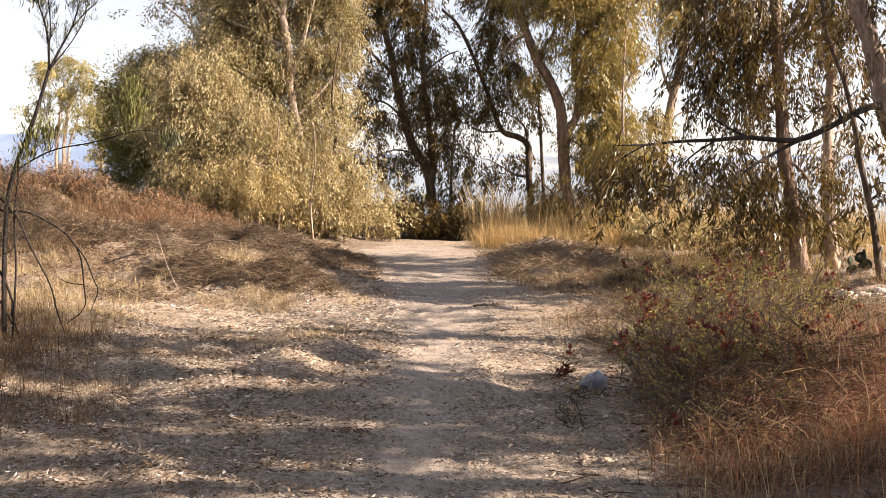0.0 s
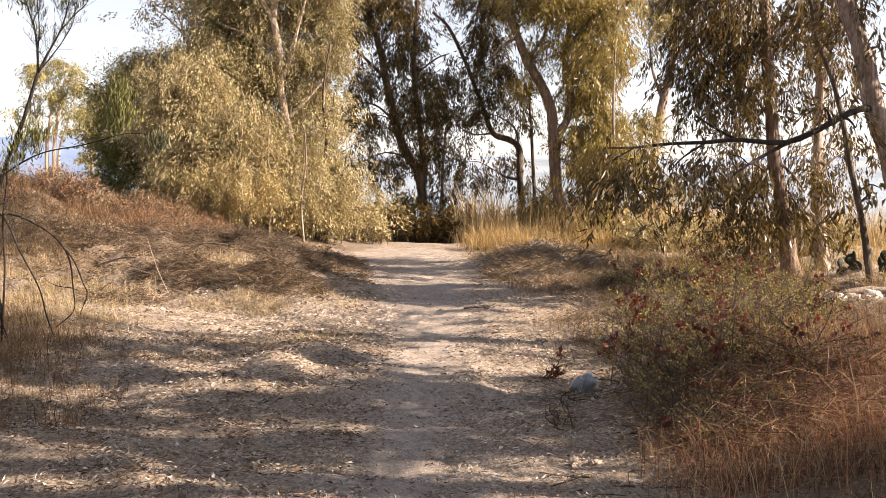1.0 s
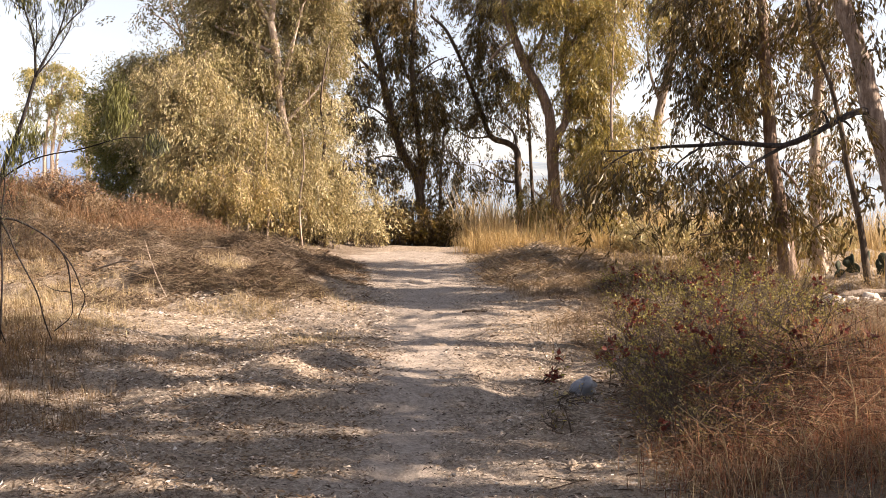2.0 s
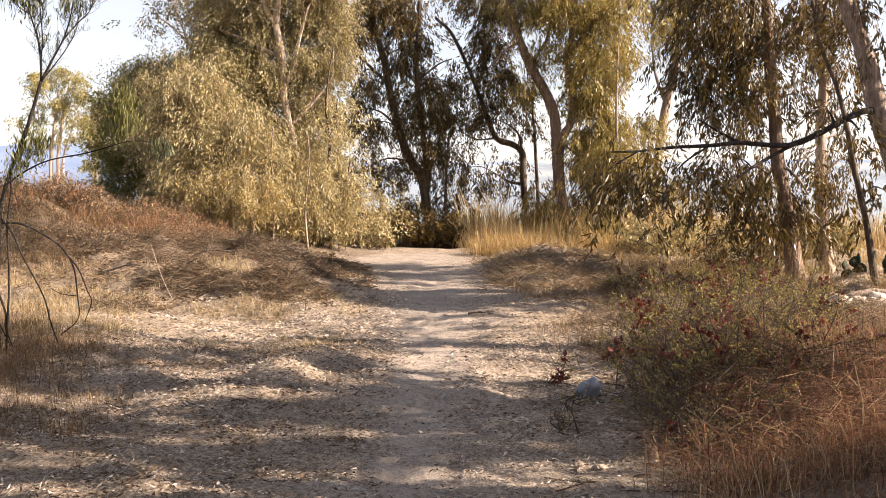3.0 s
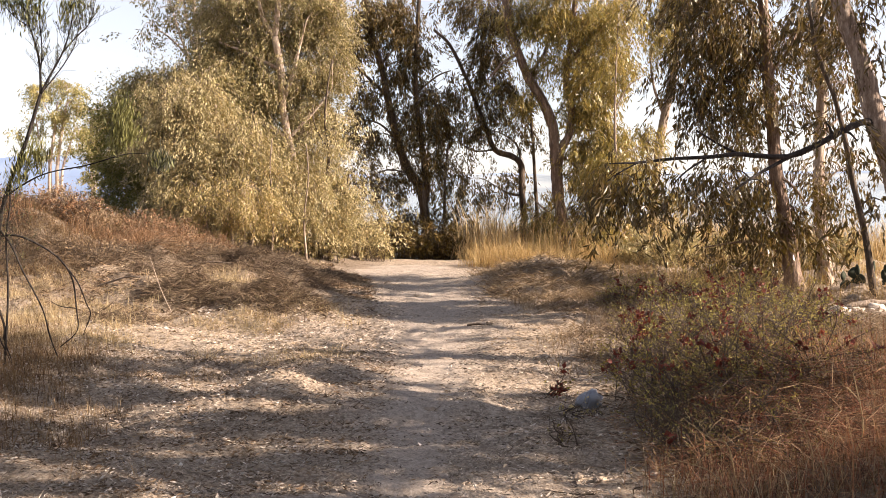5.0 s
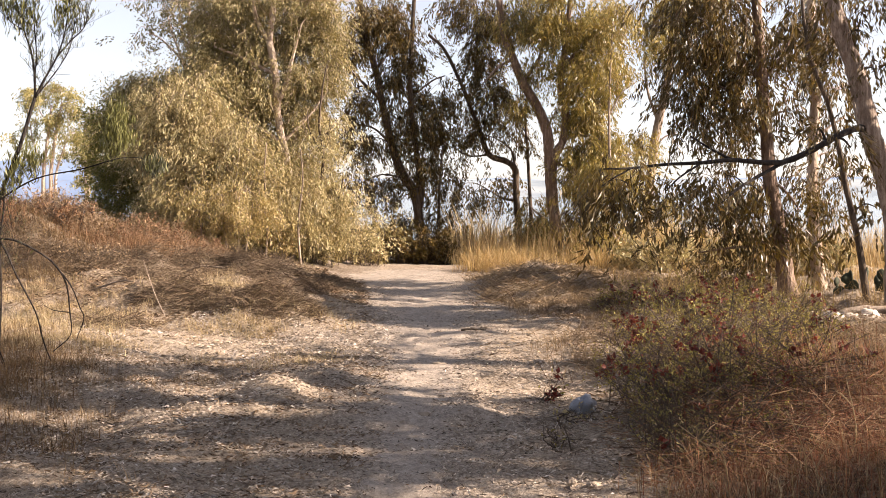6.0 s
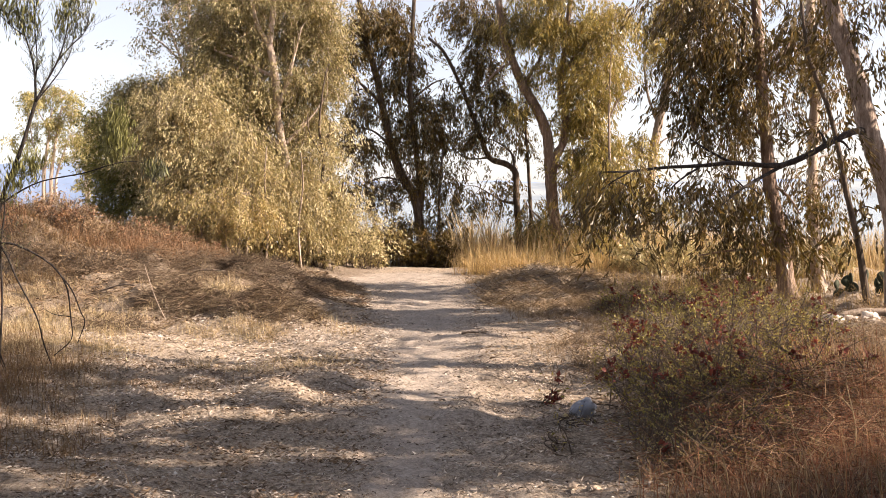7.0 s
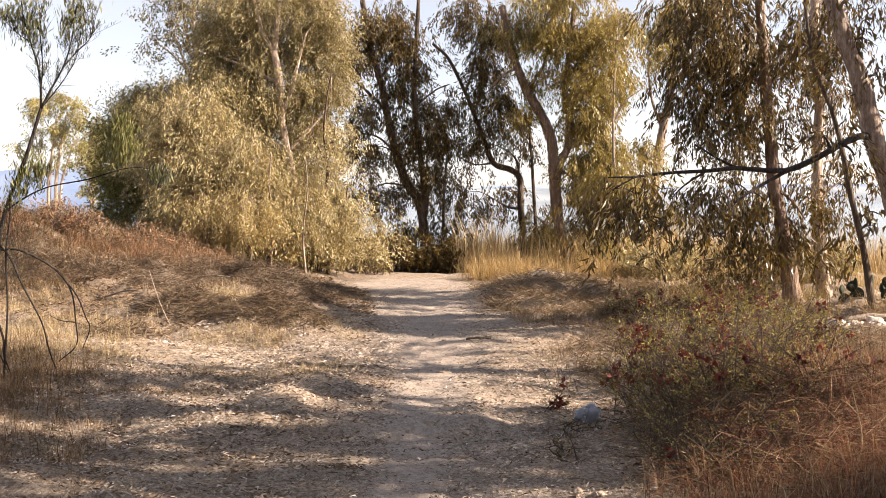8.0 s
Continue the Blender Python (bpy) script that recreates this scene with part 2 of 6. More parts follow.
def path_mid(y):
    return -0.17 + 0.16 * step(5, 10, y) - 0.12 * step(11, 16, y) - 0.45 * step(16.5, 19.5, y)


def path_half(y):
    return 0.26 + 0.045 * np.clip(y - 5, 0, 12) + 0.4 * step(17.0, 19.5, y)


def bump_at(x, y, cx, cy, sx, sy, h):
    return h * np.exp(-((x - cx) / sx) ** 2 - ((y - cy) / sy) ** 2)


def ground_height(x, y):
    """The lie of the land: the trodden line, the bank and ridge, the berm, the fall to the lake."""
    x, y = np.asarray(x, float), np.asarray(y, float)
    bank = np.interp(y, [7.5, 9, 11, 14.5, 17, 20, 23, 30, 45], [0, 0.04, 0.16, 0.27, 0.34, 0.42, 0.44, 0.42, 0.3])
    far = step(13.2, 16.0, y)
    z = bank * (step(-0.75, -4.6, x) * (1 - far) + step(-0.7, -3.3, x + 0.5 * step(16.5, 19.5, y)) * far) + (0.16 * step(-3.4, -4.8, x) + 0.60 * step(-4.6, -6.2, x)) * step(13.9, 16.2, y) * step(21.5, 18.0, y)
    z = z + 0.10 * step(-1.5, -4, x) * step(11, 6, y)
    z = z + 0.30 * step(1.0, 3.4, x) * step(10, 6.5, y)
    z = z + bump_at(x, y, 1.75, 16.6, 0.95, 1.0, 0.36) + bump_at(x, y, -3.1, 15.7, 1.3, 0.4, 0.17) + bump_at(x, y, -1.9, 12.4, 0.6, 0.42, 0.20) + bump_at(x, y, -3.0, 12.7, 0.5, 0.35, 0.15) + bump_at(x, y, -2.0, 13.9, 0.62, 0.36, 0.18) + bump_at(x, y, -3.5, 14.0, 0.8, 0.3, 0.20) + bump_at(x, y, -4.9, 14.6, 0.9, 0.4, 0.07)
    z = z + bump_at(x, y, -0.82, 8.05, 0.26, 0.16, 0.11) + bump_at(x, y, -1.12, 7.65, 0.24, 0.13, 0.085) + bump_at(x, y, -0.5, 7.6, 0.2, 0.1, 0.03)
    z = z + bump_at(x, y, -1.7, 13.6, 0.7, 0.5, 0.12) + bump_at(x, y, -3.0, 13.2, 0.9, 0.5, 0.10)
    off = step(0.2, 1.2, np.abs(x - path_mid(y)) - path_half(y))
    near = step(60, 25, np.abs(y)) * step(40, 15, np.abs(x))
    z = z + near * ((0.34 * fbm(x * 0.9, y * 0.9, 3, 3) + 0.5 * step(11.5, 13.5, y) * (1 - 0.75 * step(16.0, 17.2, y)) * np.abs(fbm(x * 1.1 + 3, y * 2.2, 3, 13)) * step(-0.6, -1.6, x)) * off + 0.09 * fbm(x * 2.6, y * 3.4, 3, 9) * (0.7 + 0.3 * off) + 0.05 * fbm(x * 6, y * 9, 2, 21) + 0.045 * step(14, 11, y) * fbm(x * 3.5, y * 13, 3, 25) + 0.30 * step(10, 13, y) * off * fbm(x * 3.7, y * 4.6, 3, 81))
    # a worn step across the track, and its ruts
    edge = 6.98 + 0.25 * fbm(x * 2.0, x * 0 + 3.0, 3, 5) + 0.10 * (x + 0.2)
    z = z + 0.075 * step(edge - 0.12, edge + 0.03, y) * step(9.8, 7.4, y) * step(-1.9, -1.0, x) * step(0.55, 0.2, x)
    z = z - 0.03 * np.exp(-((x - path_mid(y)) / 0.3) ** 2) * step(20, 15, y)
    z = z + 0.025 * np.sin(y * 2.3 + 0.6 * x) * step(8, 10, y) * step(16, 13, y) * step(1.2, 0.5, np.abs(x))
    # fall to the lake, its bed, and the far land
    fall = step(20.5, 44, y + 0.35 * np.clip(x, -8, 30))
    z = z * (1 - fall) - 2.1 * fall
    z = z - 1.5 * step(50, 80, y)
    z = z + 5.5 * step(3000, 3600, y)
    return z


def on_ground(x, y):
    return float(ground_height(np.array([x]), np.array([y]))[0])


def axis(inner_lo, inner_hi, spacing, lo, hi):
    mid = np.arange(inner_lo, inner_hi, spacing)
    up, at, gap = [], mid[-1], spacing
    while at < hi:
        gap *= 1.22
        at += gap
        up.append(at)
    down, at, gap = [], mid[0], spacing
    while at > lo:
        gap *= 1.22
        at -= gap
        down.append(at)
    return np.array(down[::-1] + list(mid) + up)


def grid_faces(nx, ny):
    i = np.arange(ny - 1)[:, None] * nx + np.arange(nx - 1)[None, :]
    i = i.ravel()
    return np.stack([i, i + 1, i + nx + 1, i + nx], 1)


gx, gy = axis(-8.0, 7.0, 0.072, -4500, 4500), axis(3.8, 22.0, 0.07, -4500, 4700)
GX, GY = np.meshgrid(gx, gy)
land = mesh_of("ground", np.stack([GX, GY, ground_height(GX, GY)], -1).reshape(-1, 3), [grid_faces(len(gx), len(gy))], SOIL)
worn = step(0.6, -0.25, np.abs(GX - path_mid(GY)) - path_half(GY) + 1.0 * fbm(GX * 2.2, GY * 2.2, 4, 71)) * step(1, 3, GY) * step(22, 19, GY)
land.attributes.new("worn", "FLOAT", "POINT").data.foreach_set("value", worn.ravel().astype(np.float32))
mulch = (0.62 + 0.8 * fbm(GX * 0.8, GY * 1.1, 4, 91)) * np.maximum(step(-0.9, -1.7, GX) * step(11.4, 13.4, GY), 0.4 * step(0.9, 1.3, GX) * step(14.6, 15.6, GY) * step(3.2, 2.6, GX)) * step(26, 22, GY)
# below the shrubs the same dark colour stands in for their inner shade
mulch = np.maximum(mulch, (0.75 + 0.6 * fbm(GX * 1.5, GY * 1.5, 3, 93)) * step(1.1, 1.5, GX - 0.12 * (GY - 5)) * step(12.5, 11.0, GY))
land.attributes.new("mulch", "FLOAT", "POINT").data.foreach_set("value", mulch.ravel().astype(np.float32))
tagged(new("ground", land),
       "dry dusty soil with a grassy bank falling to a lake", "ground", "", "structure")

# the trodden track: a strip that follows the land a few millimetres above it, with ragged edges
py, pt = np.arange(2.0, 20.6, 0.05), np.linspace(-1, 1, 29)
PT, PY = np.meshgrid(pt, py)
ragged = path_half(PY) * (1 + 0.9 * np.where(PT > 0, fbm(PY * 1.7, PY * 0 + 1, 4, 31), fbm(PY * 1.7, PY * 0 + 7, 4, 41)))
PX = path_mid(PY) + PT * ragged
PZ = ground_height(PX, PY) + 0.010 - 0.05 * np.abs(PT) ** 3 + 0.045 * np.abs(PT) * fbm(PX * 7, PY * 7, 3, 43)
tagged(new("path", mesh_of("path", np.stack([PX, PY, PZ], -1).reshape(-1, 3), [grid_faces(len(pt), len(py))], PACKED)),
       "pale trodden earth footpath with worn ruts", "path", "", "structure")

wx, wy = np.linspace(-2200, 2200, 41), np.linspace(30, 2700, 41)
WX, WY = np.meshgrid(wx, wy)
tagged(new("water", mesh_of("water", np.stack([WX, WY, WX * 0 - 1.75], -1).reshape(-1, 3), [grid_faces(41, 41)], WATER)), "calm pale lake reflecting the bright sky", "lake", "", "structure")


def hills(name, y, x0, x1, low, high, seed, mat, label):
    xs, rows = np.linspace(x0, x1, 160), np.linspace(0, 1, 10)
    HX, HT = np.meshgrid(xs, rows)
    crest = low + (high - low) * np.clip(0.5 + 1.3 * fbm(HX / (abs(x1 - x0) / 7), HX * 0 + 2.0, 5, seed), 0, 1)
    fade = step(x0, x0 + 0.15 * (x1 - x0), HX) * step(x1, x1 - 0.15 * (x1 - x0), HX)
    HZ = -2 + (crest * fade + 2) * np.sin(HT * math.pi) ** 0.8
    tagged(new(name, mesh_of(name, np.stack([HX, y + 0.5 * abs(x1 - x0) * 0.3 * HT, HZ], -1).reshape(-1, 3), [grid_faces(160, 10)], mat)), label, "hill", "", "backdrop")


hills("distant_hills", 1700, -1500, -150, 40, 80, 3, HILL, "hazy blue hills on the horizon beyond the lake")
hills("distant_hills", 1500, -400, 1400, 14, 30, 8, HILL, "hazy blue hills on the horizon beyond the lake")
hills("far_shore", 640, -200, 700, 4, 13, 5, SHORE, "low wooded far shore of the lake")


# ---- plants ----
def tube(points, sides=8, per=5, wobble=0.06, caps=True):
    """A tapered, slightly uneven tube through rows of (x, y, z, radius): verts and faces."""
    p = np.asarray(points, float)
    ext = np.vstack([2 * p[0] - p[1], p, 2 * p[-1] - p[-2]])
    rows = []
    for i in range(1, len(ext) - 2):
        for s in np.linspace(0, 1, per, endpoint=False):
            a, b, c, d = ext[i - 1], ext[i], ext[i + 1], ext[i + 2]
            rows.append(0.5 * (2 * b + (c - a) * s + (2 * a - 5 * b + 4 * c - d) * s * s + (3 * b - a - 3 * c + d) * s ** 3))
    rows.append(p[-1])
    q = np.array(rows)
    tang = np.gradient(q[:, :3], axis=0)
    tang /= np.linalg.norm(tang, axis=1, keepdims=True) + 1e-9
    ref = np.where(np.abs(tang[:, 2:3]) > 0.8, [[1.0, 0, 0]], [[0, 0, 1.0]])
    u = np.cross(tang, ref)
    u /= np.linalg.norm(u, axis=1, keepdims=True) + 1e-9
    v = np.cross(tang, u)
    ang = np.linspace(0, 2 * math.pi, sides, endpoint=False)
    rad = q[:, 3:4] * (1 + wobble * rng.normal(size=(len(q), sides)))
    ring = q[:, None, :3] + rad[..., None] * (np.cos(ang)[None, :, None] * u[:, None] + np.sin(ang)[None, :, None] * v[:, None])
    n = len(q)
    i, j = np.meshgrid(np.arange(n - 1), np.arange(sides), indexing="ij")
    a, b = i * sides + j, i * sides + (j + 1) % sides
    faces = [np.stack([a, b, b + sides, a + sides], -1).reshape(-1, 4)]
    if caps:
        faces.append(np.arange((n - 1) * sides, n * sides)[None, :])
        faces.append(np.arange(sides)[::-1][None, :])
    return ring.reshape(-1, 3), faces, q


def joined(pieces):
    verts, faces, base = [], [], 0
    for v, f in pieces:
        verts.append(v)
        faces += [g + base for g in f]
        base += len(v)
    return np.concatenate(verts), faces


def strands(a, b, ra, sag, bend=True):
    """Many thin three-sided twigs from points a to points b, sagging in the middle where bend is set: one set of arrays."""
    n = len(a)
    mid = (a + b) / 2 + np.stack([0 * sag, 0 * sag, sag], -1)
    along = b - a
    along /= np.linalg.norm(along, axis=1, keepdims=True) + 1e-9
    u = np.cross(along, rng.normal(size=(n, 3)))
    u /= np.linalg.norm(u, axis=1, keepdims=True) + 1e-9
    v = np.cross(along, u)
    rings = []
    for centre, r in ((a, ra), (mid, ra * 0.75), (b, ra * 0.4)) if bend else ((a, ra), (b, ra * 0.5)):
        for k in range(3):
            th = 2 * math.pi * k / 3
            rings.append(centre + np.reshape(r, (-1, 1)) * (math.cos(th) * u + math.sin(th) * v))
    verts = np.stack(rings, 1).reshape(-1, 3)
    base = np.arange(n)[:, None] * len(rings)
    faces = []
    for lev in (0, 3) if bend else (0,):
        for k in range(3):
            k2 = (k + 1) % 3
            faces.append(base + np.array([[lev + k, lev + k2, lev + 3 + k2, lev + 3 + k]]))
    return verts, [np.concatenate(faces)]


def leaves(base, way, length, width, facing=None):
    """Narrow folded leaves: base points, directions, sizes, and the way that their blades face."""
    n = len(base)
    way = way / (np.linalg.norm(way, axis=1, keepdims=True) + 1e-9)
    side = np.cross(way, rng.normal(size=(n, 3)) if facing is None else facing)
    side /= np.linalg.norm(side, axis=1, keepdims=True) + 1e-9
    up = np.cross(side, way)
    L, Wd = np.reshape(length, (-1, 1)), np.reshape(width, (-1, 1))
    curl = L * rng.normal(0, 0.12, (n, 1))
    p1 = base + way * L * 0.42 + side * (Wd * 0.5 + curl) + up * Wd * 0.15
    p2 = base + way * L + side * curl * 0.2
    p3 = base + way * L * 0.42 + side * (-Wd * 0.5 + curl) + up * Wd * 0.15
    verts = np.stack([base, p1, p2, p3], 1).reshape(-1, 3)
    i = np.arange(n)[:, None] * 4
    return verts, [np.concatenate([i + np.array([[0, 1, 2]]), i + np.array([[0, 2, 3]])])]


def foliage(lobes, leaf, anchors, hang, loose=1.0, per_spray=20):
    """Hanging foliage. Each lobe (x, y, z, across, upright, density) is a branch from the nearest limb that spreads into
    bunches; a bunch is a handful of drooping sprays, and the leaves of one spray face much the same way."""
    main, thin, tw_a, tw_b, lf_p, lf_d, lf_n = [], [], [], [], [], [], []
    for x, y, z, rx, rz, density in lobes:
        c = np.array([x, y, z])
        bearer = int(np.argmin(np.linalg.norm((anchors[:, :3] - c) * (1, 1, 1.6) + (0, 0, 0.4 * rx), axis=1)))
        near = anchors[bearer]
        start, r0 = near[:3], min(0.6 * near[3], 0.026)
        hub = c + (0, 0, rz * 0.25)
        mid = (start + hub) / 2 + np.array([0, 0, 0.15 * np.linalg.norm(hub - start)])
        main.append((*tube([(*start, r0), (*mid, r0 * 0.7), (*hub, r0 * 0.35)], 5, 3, 0.05, False)[:2], bearer))
        sprays = max(3, int(density * SPRAYS_PER_AREA * rx * rz * (0.13 / leaf[0])))
        bunches = max(3, sprays // 5)
        heart = c + np.clip(rng.normal(0, 0.56, (bunches, 3)), -1.25, 1.25) * (rx, 1.1 * rx, rz)
        thin.append(strands(np.repeat(hub[None], bunches, 0), heart, np.full(bunches, 0.007), rng.uniform(0.0, 0.1, bunches)))
        which = rng.integers(0, bunches, sprays)
        s = heart[which] + rng.normal(0, 1, (sprays, 3)) * (0.15, 0.15 * loose, 0.11)
        out = (s - c) / max(rx, 0.1)
        drop = (0.12 + 0.30 * hang) * rng.uniform(0.55, 1.3, sprays)
        e = s + np.stack([out[:, 0] * 0.16 + rng.normal(0, 0.08, sprays), (out[:, 1] * 0.16 + rng.normal(0, 0.08, sprays)) * loose, -drop + (1 - hang) * rng.uniform(0, 0.3, sprays)], -1)
        tw_a.append(s), tw_b.append(e)
        k = per_spray
        f = rng.uniform(0.0, 1.05, (sprays, k, 1))
        p = s[:, None] * (1 - f) + e[:, None] * f + rng.normal(0, 0.03 + 0.05 * (1 - hang), (sprays, k, 3))
        lean = rng.normal(0, 0.30, (sprays, 1, 3))
        dd = lean + rng.normal(0, 0.28 + 0.55 * (1 - hang), (sprays, k, 3)) + np.array([0, 0, -0.35 - 0.75 * hang]) + 0.3 * out[:, None] * (1, 1, 0)
        face = rng.normal(0, 1, (sprays, 1, 3)) + rng.normal(0, 0.5, (sprays, k, 3))
        lf_p.append(p.reshape(-1, 3)), lf_d.append(dd.reshape(-1, 3)), lf_n.append(face.reshape(-1, 3))
    a, b = np.concatenate(tw_a), np.concatenate(tw_b)
    pts, ways, faces = np.concatenate(lf_p), np.concatenate(lf_d), np.concatenate(lf_n)
    size = rng.uniform(0.55, 1.25, len(pts))
    return main, thin + [strands(a[::2], b[::2], np.full(len(a[::2]), 0.0035), 0 * a[::2, 0], False)], leaves(pts, ways, leaf[0] * size, leaf[1] * rng.uniform(0.75, 1.3, len(pts)), faces)


SPRAYS_PER_AREA = 1150


def eucalyptus(label, trunks, limbs, lobes, leaf, bark, green, limb_bark=None, hang=1.0, loose=1.0):
    limb_bark = limb_bark or bark
    x0, y0 = trunks[0][0][:2]
    tree = thing("eucalyptus_tree", (x0, y0, on_ground(x0, y0)), label, "tree", "trees along the lake shore")
    anchors, bearers = [], []
    for rows in trunks:
        rows = [list(r) for r in rows]
        foot = on_ground(rows[0][0], rows[0][1])
        if rows[0][2] < foot + 0.6:
            rows[0][2] = foot - 0.08
            rows[0][3] *= 1.25
        v, f, q = tube(rows, 12, 6)
        bearers += [part("trunk", mesh_of("trunk", v, f, bark), tree)] * len(q)
        anchors.append(q)
    for rows in limbs:
        v, f, q = tube(rows, 8, 6)
        bearers += [part("limb", mesh_of("limb", v, f, limb_bark), tree)] * len(q)
        anchors.append(q)
    br, tw, lv = foliage(lobes, leaf, np.concatenate(anchors), hang, loose)
    for v, f, bearer in br:
        part("branch", mesh_of("branch", v, f, limb_bark), bearers[bearer])
    part("twig_mass", mesh_of("twig_mass", *joined(tw), limb_bark), tree, "", "stuff")
    part("crown", mesh_of("crown", *lv, green, False), tree, "", "stuff")
    return tree


eucalyptus("tall eucalyptus with a pale trunk and sunlit drooping foliage",
    trunks=[[(-2.70, 21.00, 0.26, 0.078), (-2.74, 21.00, 1.06, 0.072), (-2.75, 21.00, 1.83, 0.067), (-2.87, 21.00, 2.49, 0.067), (-2.97, 21.00, 3.04, 0.072), (-3.00, 21.00, 3.81, 0.072), (-3.11, 21.00, 4.46, 0.067)]],
    limbs=[[(-3.11, 21.00, 4.46, 0.055), (-3.32, 21.00, 4.79, 0.044), (-3.45, 21.00, 5.33, 0.033), (-3.60, 21.00, 5.87, 0.022)],
           [(-3.11, 21.00, 4.46, 0.061), (-3.04, 21.00, 5.00, 0.055), (-2.98, 21.00, 5.54, 0.044), (-2.91, 21.00, 6.08, 0.033)],
           [(-2.93, 21.00, 3.31, 0.044), (-2.75, 21.00, 3.80, 0.039), (-2.63, 21.00, 4.24, 0.022), (-2.48, 21.00, 4.78, 0.017)],
           [(-3.00, 21.00, 3.81, 0.033), (-3.64, 21.00, 4.14, 0.028), (-4.18, 21.00, 4.36, 0.017)],
           [(-2.87, 21.00, 2.49, 0.033), (-2.34, 21.00, 3.03, 0.022), (-2.00, 21.00, 3.47, 0.013)],
           [(-2.87, 21.00, 2.49, 0.033), (-3.55, 21.00, 2.94, 0.022), (-4.10, 21.00, 3.27, 0.013)]],
    lobes=[(-4.11, 21.55, 4.82, 0.55, 0.61, 0.96), (-3.56, 21.55, 4.54, 0.55, 0.44, 1.08), (-3.70, 21.55, 5.49, 0.78, 0.44, 0.96), (-2.71, 21.55, 4.75, 0.44, 0.61, 0.96), (-2.21, 21.55, 4.92, 0.44, 0.55, 0.96), (-2.59, 21.55, 5.64, 0.67, 0.44, 0.84), (-4.20, 21.55, 3.83, 0.55, 0.50, 1.20), (-3.58, 21.55, 3.53, 0.61, 0.44, 1.20), (-2.57, 21.55, 3.75, 0.44, 0.50, 1.08), (-2.05, 21.55, 3.96, 0.33, 0.39, 0.84), (-3.59, 21.55, 2.81, 0.55, 0.39, 1.20), (-2.46, 21.55, 2.91, 0.44, 0.44, 1.08), (-4.21, 21.55, 3.15, 0.50, 0.44, 1.20), (-2.59, 21.55, 2.07, 0.44, 0.44, 0.96), (-3.32, 21.55, 2.07, 0.50, 0.44, 1.08)],
    leaf=(0.082, 0.019), bark=BARK_PALE, green=LEAF_TAN, hang=0.6)
eucalyptus("bushy eucalyptus with tan-olive leaves down to the ground",
    trunks=[[(-3.97, 20.00, 0.35, 0.042), (-3.98, 20.00, 1.41, 0.042), (-4.08, 20.00, 2.35, 0.037), (-4.08, 20.00, 3.08, 0.026)],
            [(-4.54, 20.00, 0.52, 0.037), (-4.55, 20.00, 1.52, 0.032), (-4.60, 20.00, 2.46, 0.026), (-4.69, 20.00, 3.19, 0.016)],
            [(-3.23, 20.00, 0.34, 0.032), (-3.29, 20.00, 1.19, 0.026), (-3.32, 20.00, 2.03, 0.021), (-3.23, 20.00, 2.66, 0.013)],
            [(-3.01, 19.40, 0.40, 0.020), (-2.95, 19.40, 1.09, 0.018), (-3.00, 19.40, 1.81, 0.015), (-2.95, 19.40, 2.42, 0.010)],
            [(-2.36, 19.40, 0.34, 0.020), (-2.40, 19.40, 0.93, 0.018), (-2.31, 19.40, 1.70, 0.014), (-2.34, 19.40, 2.31, 0.009)],
            [(-3.52, 19.40, 0.40, 0.020), (-3.45, 19.40, 1.10, 0.017), (-3.50, 19.40, 1.81, 0.013), (-3.44, 19.40, 2.32, 0.008)]],
    limbs=[[(-3.98, 20.00, 1.51, 0.026), (-3.72, 20.00, 2.03, 0.021), (-3.50, 20.00, 2.45, 0.013)],
           [(-4.08, 20.00, 2.35, 0.026), (-4.43, 20.00, 2.88, 0.021), (-4.63, 20.00, 3.30, 0.011)]],
    lobes=[(-4.85, 20.00, 3.04, 0.42, 0.48, 0.92), (-4.37, 20.00, 3.24, 0.42, 0.42, 1.02), (-4.65, 20.00, 2.41, 0.48, 0.48, 1.02), (-4.02, 20.00, 2.40, 0.48, 0.42, 1.02), (-5.08, 20.00, 2.36, 0.37, 0.48, 0.92), (-3.50, 20.00, 2.24, 0.48, 0.48, 1.02), (-4.15, 20.00, 1.72, 0.53, 0.42, 1.02), (-3.52, 20.00, 1.56, 0.48, 0.42, 0.92), (-4.73, 20.00, 1.62, 0.48, 0.42, 1.02), (-2.89, 20.00, 1.45, 0.48, 0.48, 0.92), (-2.42, 20.00, 1.43, 0.42, 0.38, 0.45), (-4.58, 20.00, 1.29, 0.42, 0.30, 0.92), (-2.90, 20.00, 1.01, 0.42, 0.30, 0.45), (-2.27, 20.00, 0.90, 0.37, 0.26, 0.39)],
    leaf=(0.076, 0.019), bark=BARK_GREY, green=LEAF_GOLD, hang=0.7)
